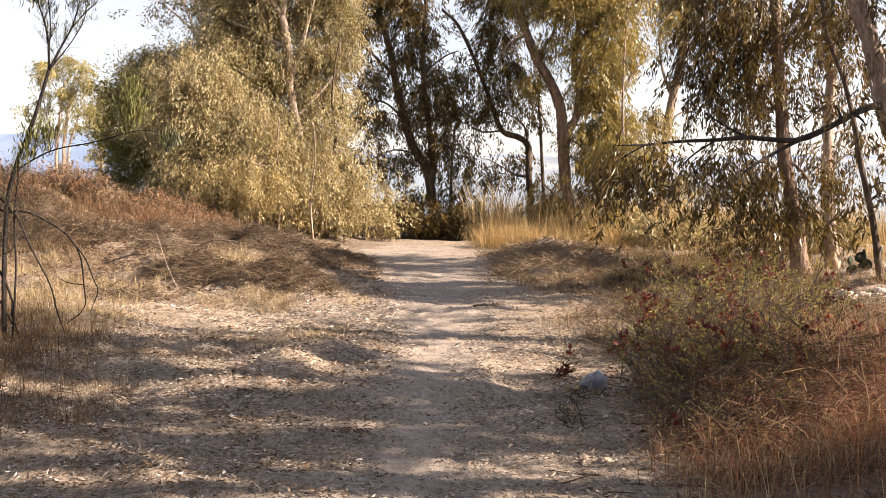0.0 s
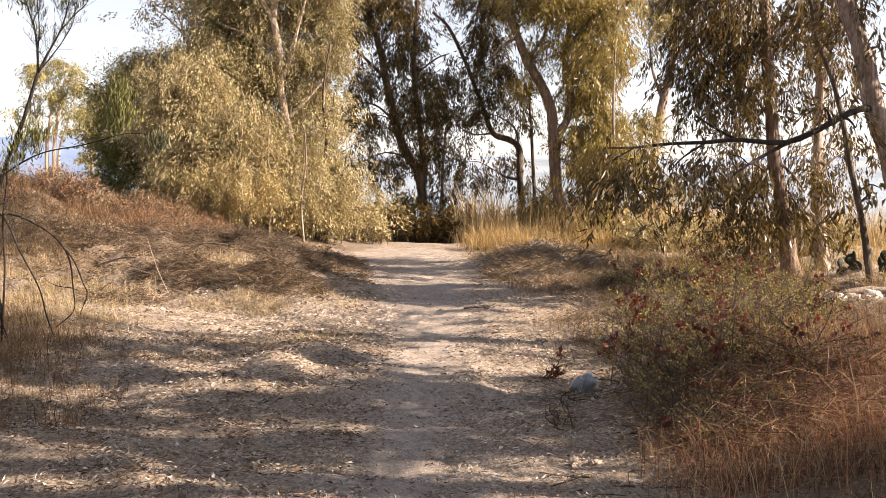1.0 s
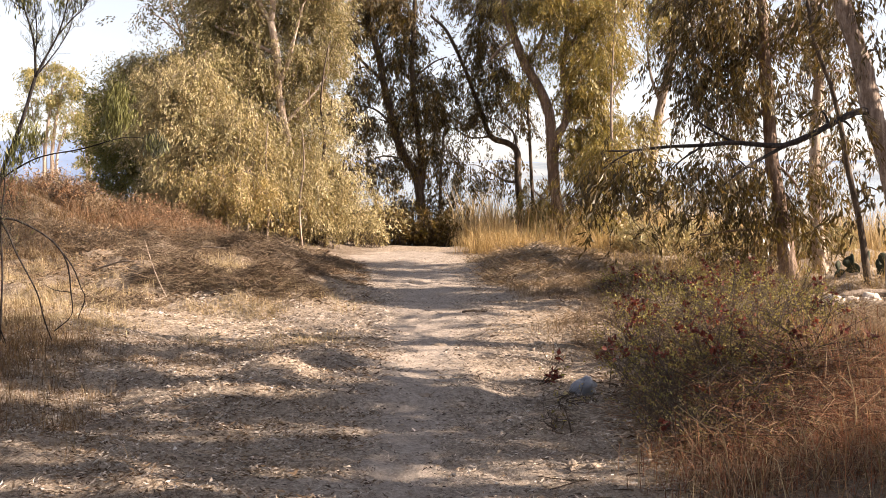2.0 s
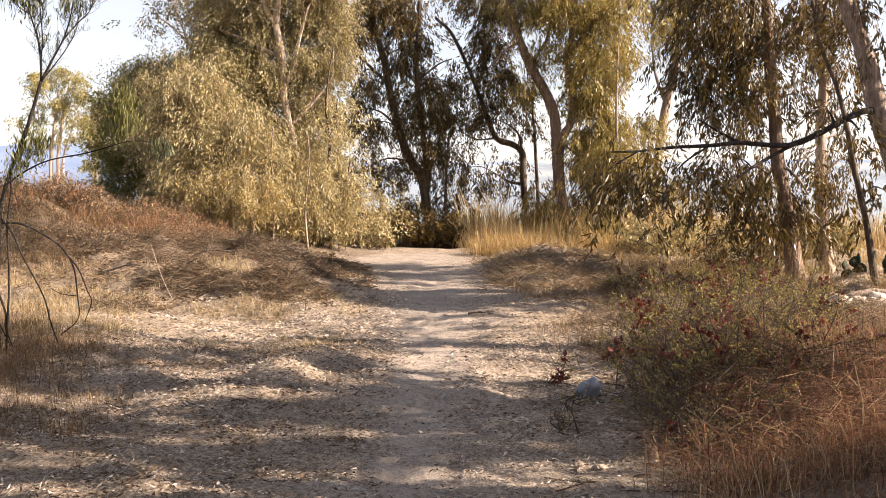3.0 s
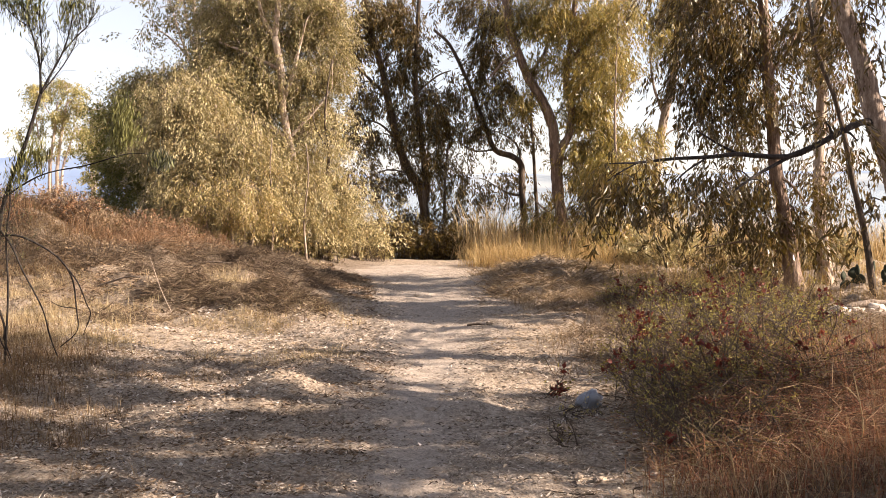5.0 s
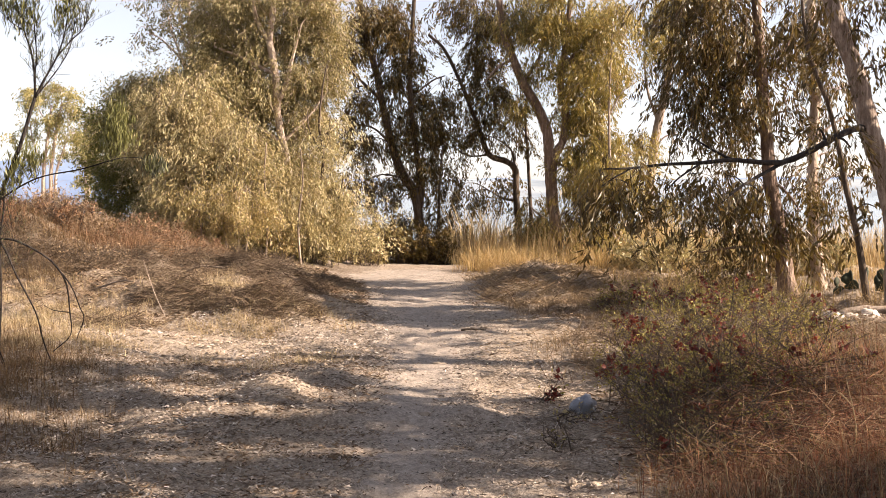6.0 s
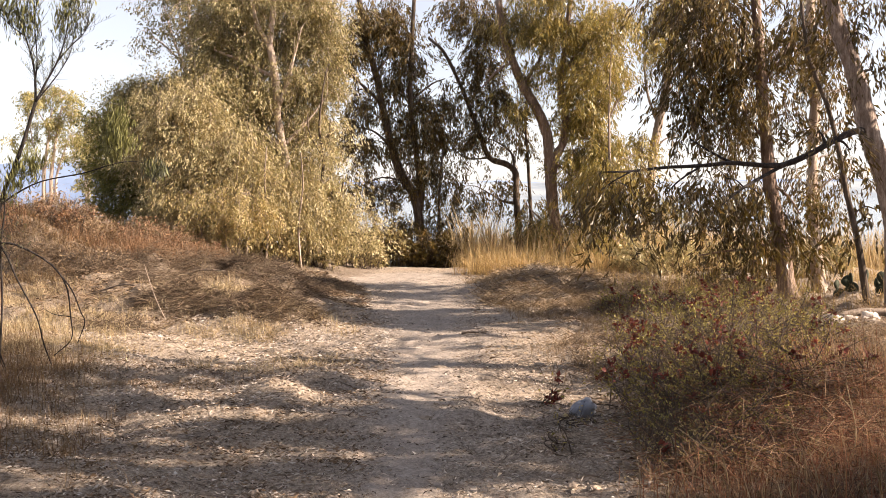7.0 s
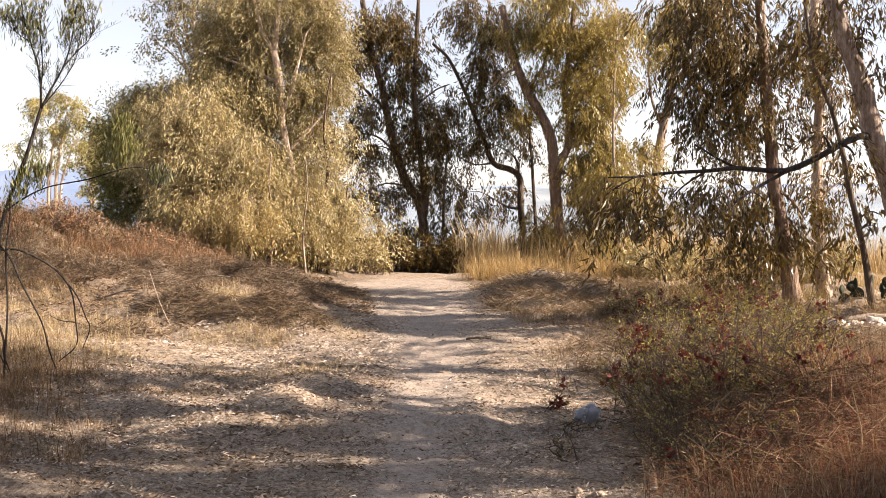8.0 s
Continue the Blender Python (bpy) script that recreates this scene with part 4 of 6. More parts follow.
eucalyptus("dark upright eucalyptus with long hanging leaf curtains",
    trunks=[[(5.22, 15.50, 0.03, 0.139), (5.16, 15.50, 0.36, 0.123), (5.07, 15.50, 0.94, 0.106), (4.93, 15.50, 1.67, 0.098), (4.87, 15.50, 2.36, 0.090), (4.80, 15.50, 3.05, 0.082), (4.75, 15.50, 3.70, 0.074), (4.69, 15.50, 4.50, 0.066)]],
    limbs=[[(4.87, 15.50, 2.24, 0.029), (4.55, 15.50, 2.65, 0.025), (4.30, 15.50, 2.94, 0.018), (4.05, 15.50, 3.06, 0.011)],
           [(4.80, 15.50, 3.05, 0.033), (4.46, 15.50, 3.42, 0.025), (4.17, 15.50, 3.62, 0.016)],
           [(4.93, 15.50, 1.67, 0.033), (4.64, 15.50, 1.31, 0.026), (4.35, 15.50, 1.07, 0.020), (4.05, 15.50, 0.95, 0.011)],
           [(5.07, 15.50, 0.85, 0.026), (4.74, 15.50, 0.71, 0.021), (4.31, 15.50, 0.66, 0.016), (3.90, 15.50, 0.60, 0.010)],
           [(4.80, 15.50, 3.05, 0.026), (5.07, 15.50, 3.41, 0.020), (5.23, 15.50, 3.73, 0.011)],
           [(4.93, 15.50, 1.67, 0.025), (5.21, 15.50, 1.43, 0.018), (5.38, 15.50, 1.18, 0.010)]],
    lobes=[(3.93, 15.50, 3.83, 0.36, 0.36, 0.67), (4.50, 15.50, 3.78, 0.33, 0.36, 0.67), (3.81, 15.50, 3.18, 0.33, 0.31, 0.67), (4.34, 15.50, 3.10, 0.34, 0.33, 0.67), (4.01, 15.50, 4.43, 0.57, 0.29, 0.67), (3.89, 15.50, 2.62, 0.31, 0.23, 0.56), (4.51, 15.50, 2.45, 0.29, 0.31, 0.56), (4.71, 15.50, 3.05, 0.18, 0.33, 0.45), (5.11, 15.50, 3.61, 0.23, 0.34, 0.45), (5.16, 15.50, 2.56, 0.21, 0.33, 0.34), (4.23, 15.50, 1.44, 0.33, 0.31, 0.56), (4.60, 15.50, 1.19, 0.26, 0.34, 0.56), (3.86, 15.50, 1.11, 0.26, 0.28, 0.27), (5.17, 15.50, 1.06, 0.28, 0.29, 0.56), (4.23, 15.50, 0.74, 0.25, 0.20, 0.20), (5.33, 15.50, 1.67, 0.21, 0.28, 0.34), (4.68, 15.50, 0.45, 0.25, 0.16, 0.13)],
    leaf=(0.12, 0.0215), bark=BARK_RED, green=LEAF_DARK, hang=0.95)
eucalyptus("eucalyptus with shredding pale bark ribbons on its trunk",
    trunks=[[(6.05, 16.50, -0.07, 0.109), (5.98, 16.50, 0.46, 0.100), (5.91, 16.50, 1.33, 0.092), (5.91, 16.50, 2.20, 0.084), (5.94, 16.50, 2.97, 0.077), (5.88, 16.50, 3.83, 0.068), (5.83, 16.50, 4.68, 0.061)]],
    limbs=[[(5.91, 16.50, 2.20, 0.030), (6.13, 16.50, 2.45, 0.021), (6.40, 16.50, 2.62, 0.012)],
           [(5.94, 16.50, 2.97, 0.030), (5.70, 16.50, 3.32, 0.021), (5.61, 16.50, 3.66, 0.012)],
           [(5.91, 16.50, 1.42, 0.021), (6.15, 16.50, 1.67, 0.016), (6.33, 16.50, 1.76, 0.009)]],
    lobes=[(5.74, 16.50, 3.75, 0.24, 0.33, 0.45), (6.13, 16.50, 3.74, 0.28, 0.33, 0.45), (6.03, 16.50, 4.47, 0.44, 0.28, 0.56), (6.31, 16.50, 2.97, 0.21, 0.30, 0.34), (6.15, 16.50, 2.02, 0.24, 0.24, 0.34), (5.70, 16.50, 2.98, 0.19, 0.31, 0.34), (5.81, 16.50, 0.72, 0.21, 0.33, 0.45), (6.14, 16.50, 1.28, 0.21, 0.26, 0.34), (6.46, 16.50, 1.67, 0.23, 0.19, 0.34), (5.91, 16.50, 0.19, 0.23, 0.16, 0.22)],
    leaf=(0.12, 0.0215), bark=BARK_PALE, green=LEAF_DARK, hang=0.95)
# limbs take near-black bark in place of the shade that they hang in
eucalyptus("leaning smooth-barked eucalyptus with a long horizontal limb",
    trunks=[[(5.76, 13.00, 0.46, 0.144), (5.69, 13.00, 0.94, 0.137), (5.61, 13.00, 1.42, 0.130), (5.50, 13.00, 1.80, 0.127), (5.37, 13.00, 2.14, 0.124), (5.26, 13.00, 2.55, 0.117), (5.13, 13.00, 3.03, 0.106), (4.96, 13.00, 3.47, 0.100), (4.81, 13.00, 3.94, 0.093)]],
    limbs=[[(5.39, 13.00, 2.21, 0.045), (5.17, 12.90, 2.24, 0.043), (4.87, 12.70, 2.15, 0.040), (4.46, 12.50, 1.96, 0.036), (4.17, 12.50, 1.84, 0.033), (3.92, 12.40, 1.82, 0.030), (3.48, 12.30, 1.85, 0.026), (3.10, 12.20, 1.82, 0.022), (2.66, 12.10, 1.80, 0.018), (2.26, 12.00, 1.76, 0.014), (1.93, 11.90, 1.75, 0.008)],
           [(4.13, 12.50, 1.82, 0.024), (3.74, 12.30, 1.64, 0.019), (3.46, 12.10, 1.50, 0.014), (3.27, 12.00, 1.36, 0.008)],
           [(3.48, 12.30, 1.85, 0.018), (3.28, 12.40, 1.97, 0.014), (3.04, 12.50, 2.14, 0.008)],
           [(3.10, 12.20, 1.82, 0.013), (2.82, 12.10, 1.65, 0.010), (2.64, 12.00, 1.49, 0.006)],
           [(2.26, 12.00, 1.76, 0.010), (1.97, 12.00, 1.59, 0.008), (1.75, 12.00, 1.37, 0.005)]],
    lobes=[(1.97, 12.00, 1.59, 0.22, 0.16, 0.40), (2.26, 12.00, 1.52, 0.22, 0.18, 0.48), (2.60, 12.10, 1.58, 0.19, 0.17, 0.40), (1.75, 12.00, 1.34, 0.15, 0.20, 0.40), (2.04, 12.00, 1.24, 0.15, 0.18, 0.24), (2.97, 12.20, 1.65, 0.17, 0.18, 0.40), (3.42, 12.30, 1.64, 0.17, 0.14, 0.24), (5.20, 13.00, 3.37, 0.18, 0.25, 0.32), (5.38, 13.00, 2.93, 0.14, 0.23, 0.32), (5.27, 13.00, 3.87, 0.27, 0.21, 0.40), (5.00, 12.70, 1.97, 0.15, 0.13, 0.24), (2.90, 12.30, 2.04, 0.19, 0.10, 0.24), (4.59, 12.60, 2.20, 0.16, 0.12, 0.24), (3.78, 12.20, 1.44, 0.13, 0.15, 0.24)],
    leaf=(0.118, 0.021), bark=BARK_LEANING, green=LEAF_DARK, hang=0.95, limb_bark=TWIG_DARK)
eucalyptus("slender bowed eucalyptus stem beside the cactus",
    trunks=[[(5.77, 14.00, 0.35, 0.044), (5.64, 14.00, 0.76, 0.041), (5.54, 14.00, 1.20, 0.038), (5.44, 14.00, 1.61, 0.036), (5.34, 14.00, 2.13, 0.033), (5.20, 14.00, 2.64, 0.030), (5.06, 14.00, 2.97, 0.027), (4.95, 14.00, 3.30, 0.024), (4.87, 14.00, 3.77, 0.021), (4.83, 14.00, 4.20, 0.016)]],
    limbs=[[(5.34, 14.00, 2.13, 0.015), (5.47, 14.00, 2.38, 0.011), (5.58, 14.00, 2.53, 0.006)],
           [(5.54, 14.00, 1.20, 0.015), (5.71, 14.00, 1.31, 0.011), (5.86, 14.00, 1.27, 0.006)]],
    lobes=[(4.98, 14.00, 3.66, 0.18, 0.18, 0.4), (5.36, 14.00, 2.45, 0.13, 0.15, 0.3), (5.67, 14.00, 1.42, 0.13, 0.10, 0.3), (5.71, 14.00, 1.09, 0.12, 0.15, 0.3)],
    leaf=(0.157, 0.0325), bark=BARK_DARK, green=LEAF_DARK, hang=0.9)


RUSSET_RED = leaf_material("reddish_dry_grass", [(0.0706, 0.029, 0.0219), (0.2432, 0.096, 0.0598), (0.4232, 0.2136, 0.12), (0.0904, 0.0434, 0.0299), (0.5848, 0.4152, 0.26), (0.0504, 0.031, 0.025), (0.2016, 0.1256, 0.0498)], 0.3, 0.7, 0.2)
RUSSET_MIX = leaf_material("brown_tan_tangled_grass", [(0.0952, 0.0565, 0.0327), (0.2023, 0.1309, 0.0714), (0.0595, 0.0387, 0.025), (0.2856, 0.2082, 0.119), (0.1428, 0.0833, 0.0416), (0.238, 0.1726, 0.0892)], 0.3, 0.7, 0.2)
AMBER = leaf_material("amber_dry_undergrowth", [(0.285, 0.19, 0.0825), (0.475, 0.34, 0.165), (0.19, 0.125, 0.066), (0.589, 0.46, 0.253), (0.38, 0.26, 0.11)], 0.4, 0.7, 0.2)
STRAW_MAT = leaf_material("matted_brown_straw", [(0.08, 0.055, 0.038), (0.18, 0.125, 0.085), (0.29, 0.21, 0.14), (0.12, 0.085, 0.058), (0.42, 0.32, 0.22), (0.055, 0.038, 0.027)], 0.2, 0.75, 0.2)
DEAD_STALK = leaf_material("dead_brown_stalk", [(0.07, 0.049, 0.035), (0.14, 0.1015, 0.07), (0.21, 0.1575, 0.1085), (0.098, 0.0665, 0.0455), (0.28, 0.224, 0.161)], 0.05, 0.8, 0.15)
LITTER_TAN = leaf_material("fallen_tan_leaf", [(0.20, 0.15, 0.10), (0.32, 0.25, 0.17), (0.42, 0.34, 0.24), (0.13, 0.09, 0.065), (0.50, 0.42, 0.32)], 0.1, 0.7, 0.2)
MULCH = leaf_material("brown_leaf_mulch", [(0.07, 0.046, 0.03), (0.17, 0.115, 0.075), (0.26, 0.185, 0.12), (0.05, 0.034, 0.024), (0.37, 0.28, 0.19)], 0.1, 0.7, 0.2)
LITTER_FINE = leaf_material("fine_grey_brown_litter", [(0.06, 0.0464, 0.0385), (0.42, 0.36, 0.297), (0.16, 0.124, 0.099), (0.7, 0.639, 0.583), (0.05, 0.0361, 0.0308), (0.56, 0.494, 0.44)], 0.1, 0.8, 0.2)


# trees in a row beside the walker, out of sight, whose shade lies across the track in bands
def shade_tree(x, y, top, bunches, leaf=(0.17, 0.04)):
    z = on_ground(x, y)
    return eucalyptus("unseen eucalyptus added to cast shade beside the footpath",
               [[(x, y, z, 0.18), (x + 0.1, y, z + 1.5, 0.15), (x - 0.1, y + 0.1, top - 2.5, 0.11), (x, y, top - 0.6, 0.05)]],
               [[(x, y, top - 3, 0.08), (x + 0.8, y + 0.2, top - 2.2, 0.05), (x + 1.4, y + 0.3, top - 1.6, 0.02)],
                [(x, y, top - 2.8, 0.08), (x - 0.7, y - 0.4, top - 2.0, 0.05), (x - 1.3, y - 0.6, top - 1.5, 0.02)]],
               bunches, leaf, BARK_GREY, LEAF_DARK, loose=0.5)


def crown_over(x, y0, y1, low, high, count, size, density):
    """Flat lobes of a crown between two depths, each long in the way of the light."""
    made = []
    for k in range(count):
        z = low + (high - low) * (k + rng.uniform(0, 1)) / count
        made.append((x + rng.uniform(-0.9, 0.9), rng.uniform(y0, y1) + SHADE_LEAN * z, z, size * rng.uniform(0.8, 1.2), size * 0.8, density))
    return made


SHADE_LEAN = math.cos(radians(SUN_AZIMUTH)) / math.tan(radians(SUN_HEIGHT))
rng = np.random.default_rng(11)
shade_tree(8.0, 3.8, 7.2, crown_over(8.0, 3.6, 5.25, 3.9, 6.9, 30, 0.26, 0.2) + crown_over(8.0, 5.68, 6.0, 3.8, 6.9, 26, 0.18, 0.26) + crown_over(8.0, 3.9, 5.0, 3.0, 3.9, 9, 0.24, 0.18))
shade_tree(8.2, 5.8, 7.2, crown_over(8.0, 6.4, 6.95, 3.9, 6.9, 32, 0.2, 0.26) + crown_over(8.0, 7.5, 7.65, 4.2, 6.9, 12, 0.16, 0.25))
shade_tree(8.4, 8.2, 7.2, crown_over(8.0, 7.8, 9.1, 5.0, 7.0, 20, 0.2, 0.25) + crown_over(8.2, 9.2, 9.6, 4.7, 6.6, 8, 0.16, 0.2) + crown_over(8.0, 8.2, 13.2, 3.9, 4.9, 11, 0.1, 0.1))
# unseen tree whose lobes are placed to shade the long limb and leaning trunk
shade_tree(9.0, 12.6, 7.0, crown_over(8.7, 14.4, 16.6, 2.8, 6.2, 13, 0.3, 0.12) + crown_over(8.7, 12.2, 13.3, 3.8, 5.8, 19, 0.26, 0.2) + crown_over(8.7, 13.1, 13.9, 2.2, 5.4, 13, 0.3, 0.2))
# unseen trees added behind and beside the walker to block fill light from the sky
shady = shade_tree(-5.5, -4.0, 7.5, [(-5.5 + 1.8 * math.cos(k * 2.4), -4.0 + 1.8 * math.sin(k * 2.4), 4.0 + 0.3 * k, 1.1, 0.9, 0.05) for k in range(10)], (0.40, 0.10))
for x, y, turn in ((0.5, -8.0, 100), (4.5, -4.5, 200), (9.0, -1.5, 310), (-10.0, -8.0, 160), (10.5, -8.0, 20), (-8.0, 1.5, 80), (-10.5, 5.5, 230), (-1.5, -4.5, 10), (3.0, -12.0, 130), (-7.0, -13.0, 280), (2.0, -6.5, 50), (-7.5, -1.0, 190), (-3.5, -8.0, 250), (6.5, -9.0, 70), (-11.5, 1.0, 330), (7.0, -4.0, 150)):
    copy_thing(shady, pose(x, y, on_ground(x, y), 0, 0, turn))


rng = np.random.default_rng(23)


def blades(px, py, heights, width, lean, droop=0.3, gust=(0.0, 0.0), sink=0.01):
    """Grass blades at the points: five-cornered strips that lean and bend. lean may exceed 1 for lying straw."""
    n = len(px)
    pz = ground_height(px, py) - (sink if lean < 1.2 else -0.025)
    base = np.stack([px, py, pz], -1)
    th = rng.uniform(0, 2 * math.pi, n)
    out = np.stack([np.cos(th), np.sin(th), 0 * th], -1)
    tilt = (np.abs(rng.normal(0, lean, n)) if lean < 1.2 else rng.normal(1.24, 0.28, n))[:, None]
    way = out * np.sin(tilt) + np.array([gust[0], gust[1], 0.0]) + np.array([0, 0, 1.0]) * np.cos(tilt)
    side = np.cross(out, np.array([0, 0, 1.0])) * 0.8 + rng.normal(0, 0.4, (n, 3)) * (1, 1, 0)
    if lean >= 1.2:
        side = side * 0.6 + np.array([0, 0, 1.0]) * rng.uniform(0.3, 1.0, (n, 1))
    side /= np.linalg.norm(side, axis=1, keepdims=True) + 1e-9
    h = heights[:, None]
    w = (width * rng.uniform(0.6, 1.4, n))[:, None] * side
    m = base + way * h * 0.55
    t = base + way * h + out * h * droop * rng.uniform(0, 1, (n, 1)) - np.array([0, 0, 1.0]) * h * droop * 0.5 * rng.uniform(0, 1, (n, 1))
    verts = np.stack([base - w, base + w, m - w * 0.7, m + w * 0.7, t], 1).reshape(-1, 3)
    i = np.arange(n)[:, None] * 5
    return verts, [i + np.array([[0, 1, 3, 2]]), i + np.array([[2, 3, 4]])]


def scatter(n, x0, x1, y0, y1, clear=0.0, clump=0.5, scale=1.2, seed=11, where=None):
    """Up to n random points in a rectangle, thinned by patchy noise and off the trodden line."""
    x, y = rng.uniform(x0, x1, n), rng.uniform(y0, y1, n)
    keep = rng.uniform(0, 1, n) < np.clip(0.5 + (fbm(x * scale, y * scale, 3, seed) * 4 * clump + (0.5 - clump)), 0, 1)
    keep &= np.abs(x - path_mid(y)) > path_half(y) + clear * rng.uniform(0.4, 1.3, n)
    keep &= np.abs(x) < 0.52 * y + 1.0
    if where is not None:
        keep &= where(x, y)
    return x[keep], y[keep]


def tufts(x, y, per, spread):
    k = np.repeat(np.arange(len(x)), per)
    return x[k] + rng.normal(0, spread, len(k)), y[k] + rng.normal(0, spread, len(k))


def grass(name, label, points, per, spread, low, high, width, lean, mat, droop=0.3, category="grass", gust=(0.0, 0.0)):
    x, y = tufts(*points, per, spread)
    if not len(x):
        return
    tall = np.repeat(rng.uniform(low, high, len(points[0])), per) * rng.uniform(0.5, 1.15, len(x))
    v, f = blades(x, y, tall, width, lean, droop, gust)
    tagged(new(name, mesh_of(name, v, f, mat, False)), label, category, "", "stuff")


# bank: golden grass in the sun, fallen straw above it, russet brush along the ridge
grass("dry_grass", "short golden dry grass covering the bank", scatter(4600, -7, -0.7, 9.2, 13.6, 0.35, 1.0, 1.6), 30, 0.075, 0.06, 0.20, 0.0022, 1.15, STRAW, 0.9)
grass("dry_grass", "taller tufts of pale dry grass on the bank", scatter(900, -6, -0.8, 9.0, 13.4, 0.5, 0.9, 0.9, 15), 30, 0.08, 0.14, 0.30, 0.002, 0.95, STRAW, 0.9)
grass("fallen_straw", "grey fallen straw and dead stalks matted over the mounds", scatter(5200, -7, -0.7, 11.2, 19.8, 0.25, 1.0, 0.9, 19), 11, 0.12, 0.06, 0.20, 0.0034, 1.3, STRAW_MAT, 0.1, "straw")
grass("dry_grass", "pale tousled tufts of grass between the dead stalks", scatter(1700, -7.5, -1.0, 11.4, 17.5, 0.3, 1.0, 1.1, 97), 26, 0.10, 0.08, 0.26, 0.0024, 1.1, STRAW_GREY, 0.9)
grass("dry_grass", "sunlit straw tufts on the shoulders of the bank", scatter(800, -6.5, -1.0, 11.4, 17.0, 0.3, 1.0, 1.3, 101), 24, 0.09, 0.08, 0.22, 0.0022, 1.1, STRAW, 0.9)
grass("dry_brush", "russet dry brush growing along the ridge", scatter(2100, -9, -3.75, 15.8, 18.6, 0.5, 0.7, 0.9, 23), 40, 0.13, 0.26, 0.62, 0.003, 0.75, RUSSET, 0.8, "brush")
grass("dry_brush", "golden dry brush mixed along the ridge", scatter(1500, -9, -2.9, 15.4, 18.4, 0.5, 0.7, 0.9, 29), 22, 0.16, 0.14, 0.42, 0.0026, 0.7, STRAW_GREY, 0.45, "brush")
grass("dry_grass", "russet dry grass at the foot of the bare sapling", scatter(3400, -5.6, -1.6, 5.2, 10.4, 0, 0.6, 0.9, 33, lambda x, y: x < -0.355 * y + 0.12 + 0.25 * np.sin(3 * y)), 24, 0.11, 0.10, 0.32, 0.0018, 1.12, RUSSET_MIX, 0.9)
grass("dry_grass", "brown low grass thinning towards the litter", scatter(3000, -4.5, -1.4, 5.4, 9.5, 0.6, 0.8, 1.1, 35), 10, 0.05, 0.05, 0.14, 0.002, 0.6, STRAW_GREY)
grass("dry_brush", "tan dry brush behind the crest of the ridge", scatter(900, -9, -3.9, 18.4, 21.5, 0.5, 0.4, 0.9, 25), 22, 0.16, 0.25, 0.55, 0.0034, 0.75, STRAW_GREY, 0.7, "brush")
grass("dry_grass", "tan grass on the low ground beyond the ridge", scatter(1100, -15, -6.5, 21.5, 31, 0.5, 0.4, 0.9, 27), 16, 0.25, 0.3, 0.7, 0.006, 0.6, STRAW_GREY, 0.5)
grass("dry_grass", "pale sunlit grass on the flat behind the bank", scatter(1300, -6.2, -1.6, 17.6, 21.0, 0.2, 0.7, 0.8, 31), 20, 0.12, 0.05, 0.16, 0.0024, 1.0, STRAW, 0.6)
grass("dry_brush", "brown tangled brush on the steep face of the ridge", scatter(900, -8.5, -4.6, 13.8, 17.0, 0.5, 0.3, 0.9, 103), 26, 0.12, 0.10, 0.34, 0.0028, 1.1, RUSSET_MIX, 0.9, "brush")
# berm and the far verge
grass("fallen_straw", "brown dry straw over the berm beside the path's end", scatter(1500, 0.7, 3.6, 14.2, 18.8, 0.2, 0.5, 1.0, 37), 9, 0.10, 0.12, 0.32, 0.005, 1.35, STRAW_GREY, 0.2, "straw")
grass("dry_grass", "upright straw-coloured grass behind the berm", scatter(1500, -1.2, 7.5, 19.6, 23.0, 0.1, 0.6, 0.8, 39), 22, 0.15, 0.25, 0.75, 0.0035, 0.65, AMBER, 0.5, "grass")
grass("undergrowth", "tan knee-high undergrowth below the trees", scatter(3000, 3.0, 11, 13.0, 21.5, 0.3, 0.7, 0.8, 43), 18, 0.15, 0.18, 0.62, 0.003, 0.85, AMBER, 0.6, "grass")
grass("undergrowth", "brown tangled undergrowth near the path", scatter(5200, 1.0, 7, 8.0, 14.5, 0.45, 0.6, 0.8, 45), 14, 0.10, 0.08, 0.30, 0.0024, 1.1, STRAW_GREY, 0.5, "grass")
grass("fallen_straw", "brown fallen straw matted between the shrubs", scatter(3600, 1.3, 7, 8.3, 14.2, 0.4, 0.5, 1.0, 55), 9, 0.10, 0.08, 0.26, 0.0026, 1.35, STRAW_MAT, 0.2, "straw")
# near corner
grass("dry_grass", "reddish-brown dry grass beside the shrub", scatter(900, 1.0, 4.0, 3.9, 8.2, 0, 0.5, 1.0, 47, lambda x, y: x > 0.95 + 0.24 * (y - 4)), 22, 0.16, 0.18, 0.56, 0.0016, 1.17, RUSSET_RED, 1.0, "grass", (-0.12, 0.0))
grass("dry_grass", "pale straw stems standing in the reddish grass", scatter(420, 0.95, 3.4, 3.9, 6.6, 0, 0.4, 1.0, 49, lambda x, y: x > 0.85 + 0.14 * (y - 4)), 5, 0.06, 0.2, 0.45, 0.0014, 1.1, STRAW, 0.8)
grass("dry_grass", "dense tangled red-brown grass filling the corner below the shrub", scatter(800, 1.0, 3.0, 4.4, 6.6, 0, 0.3, 1.0, 51, lambda x, y: x > 1.1 + 0.16 * (y - 4.4)), 20, 0.15, 0.10, 0.40, 0.0017, 1.19, RUSSET_RED, 1.0)
# reeds along the water
grass("reeds", "dense tan reeds along the lake edge", scatter(5200, -2.2, 20, 23.8, 33, 0, 0.3, 0.4, 53), 11, 0.22, 0.95, 1.7, 0.009, 0.26, REED, 0.3, "reeds")


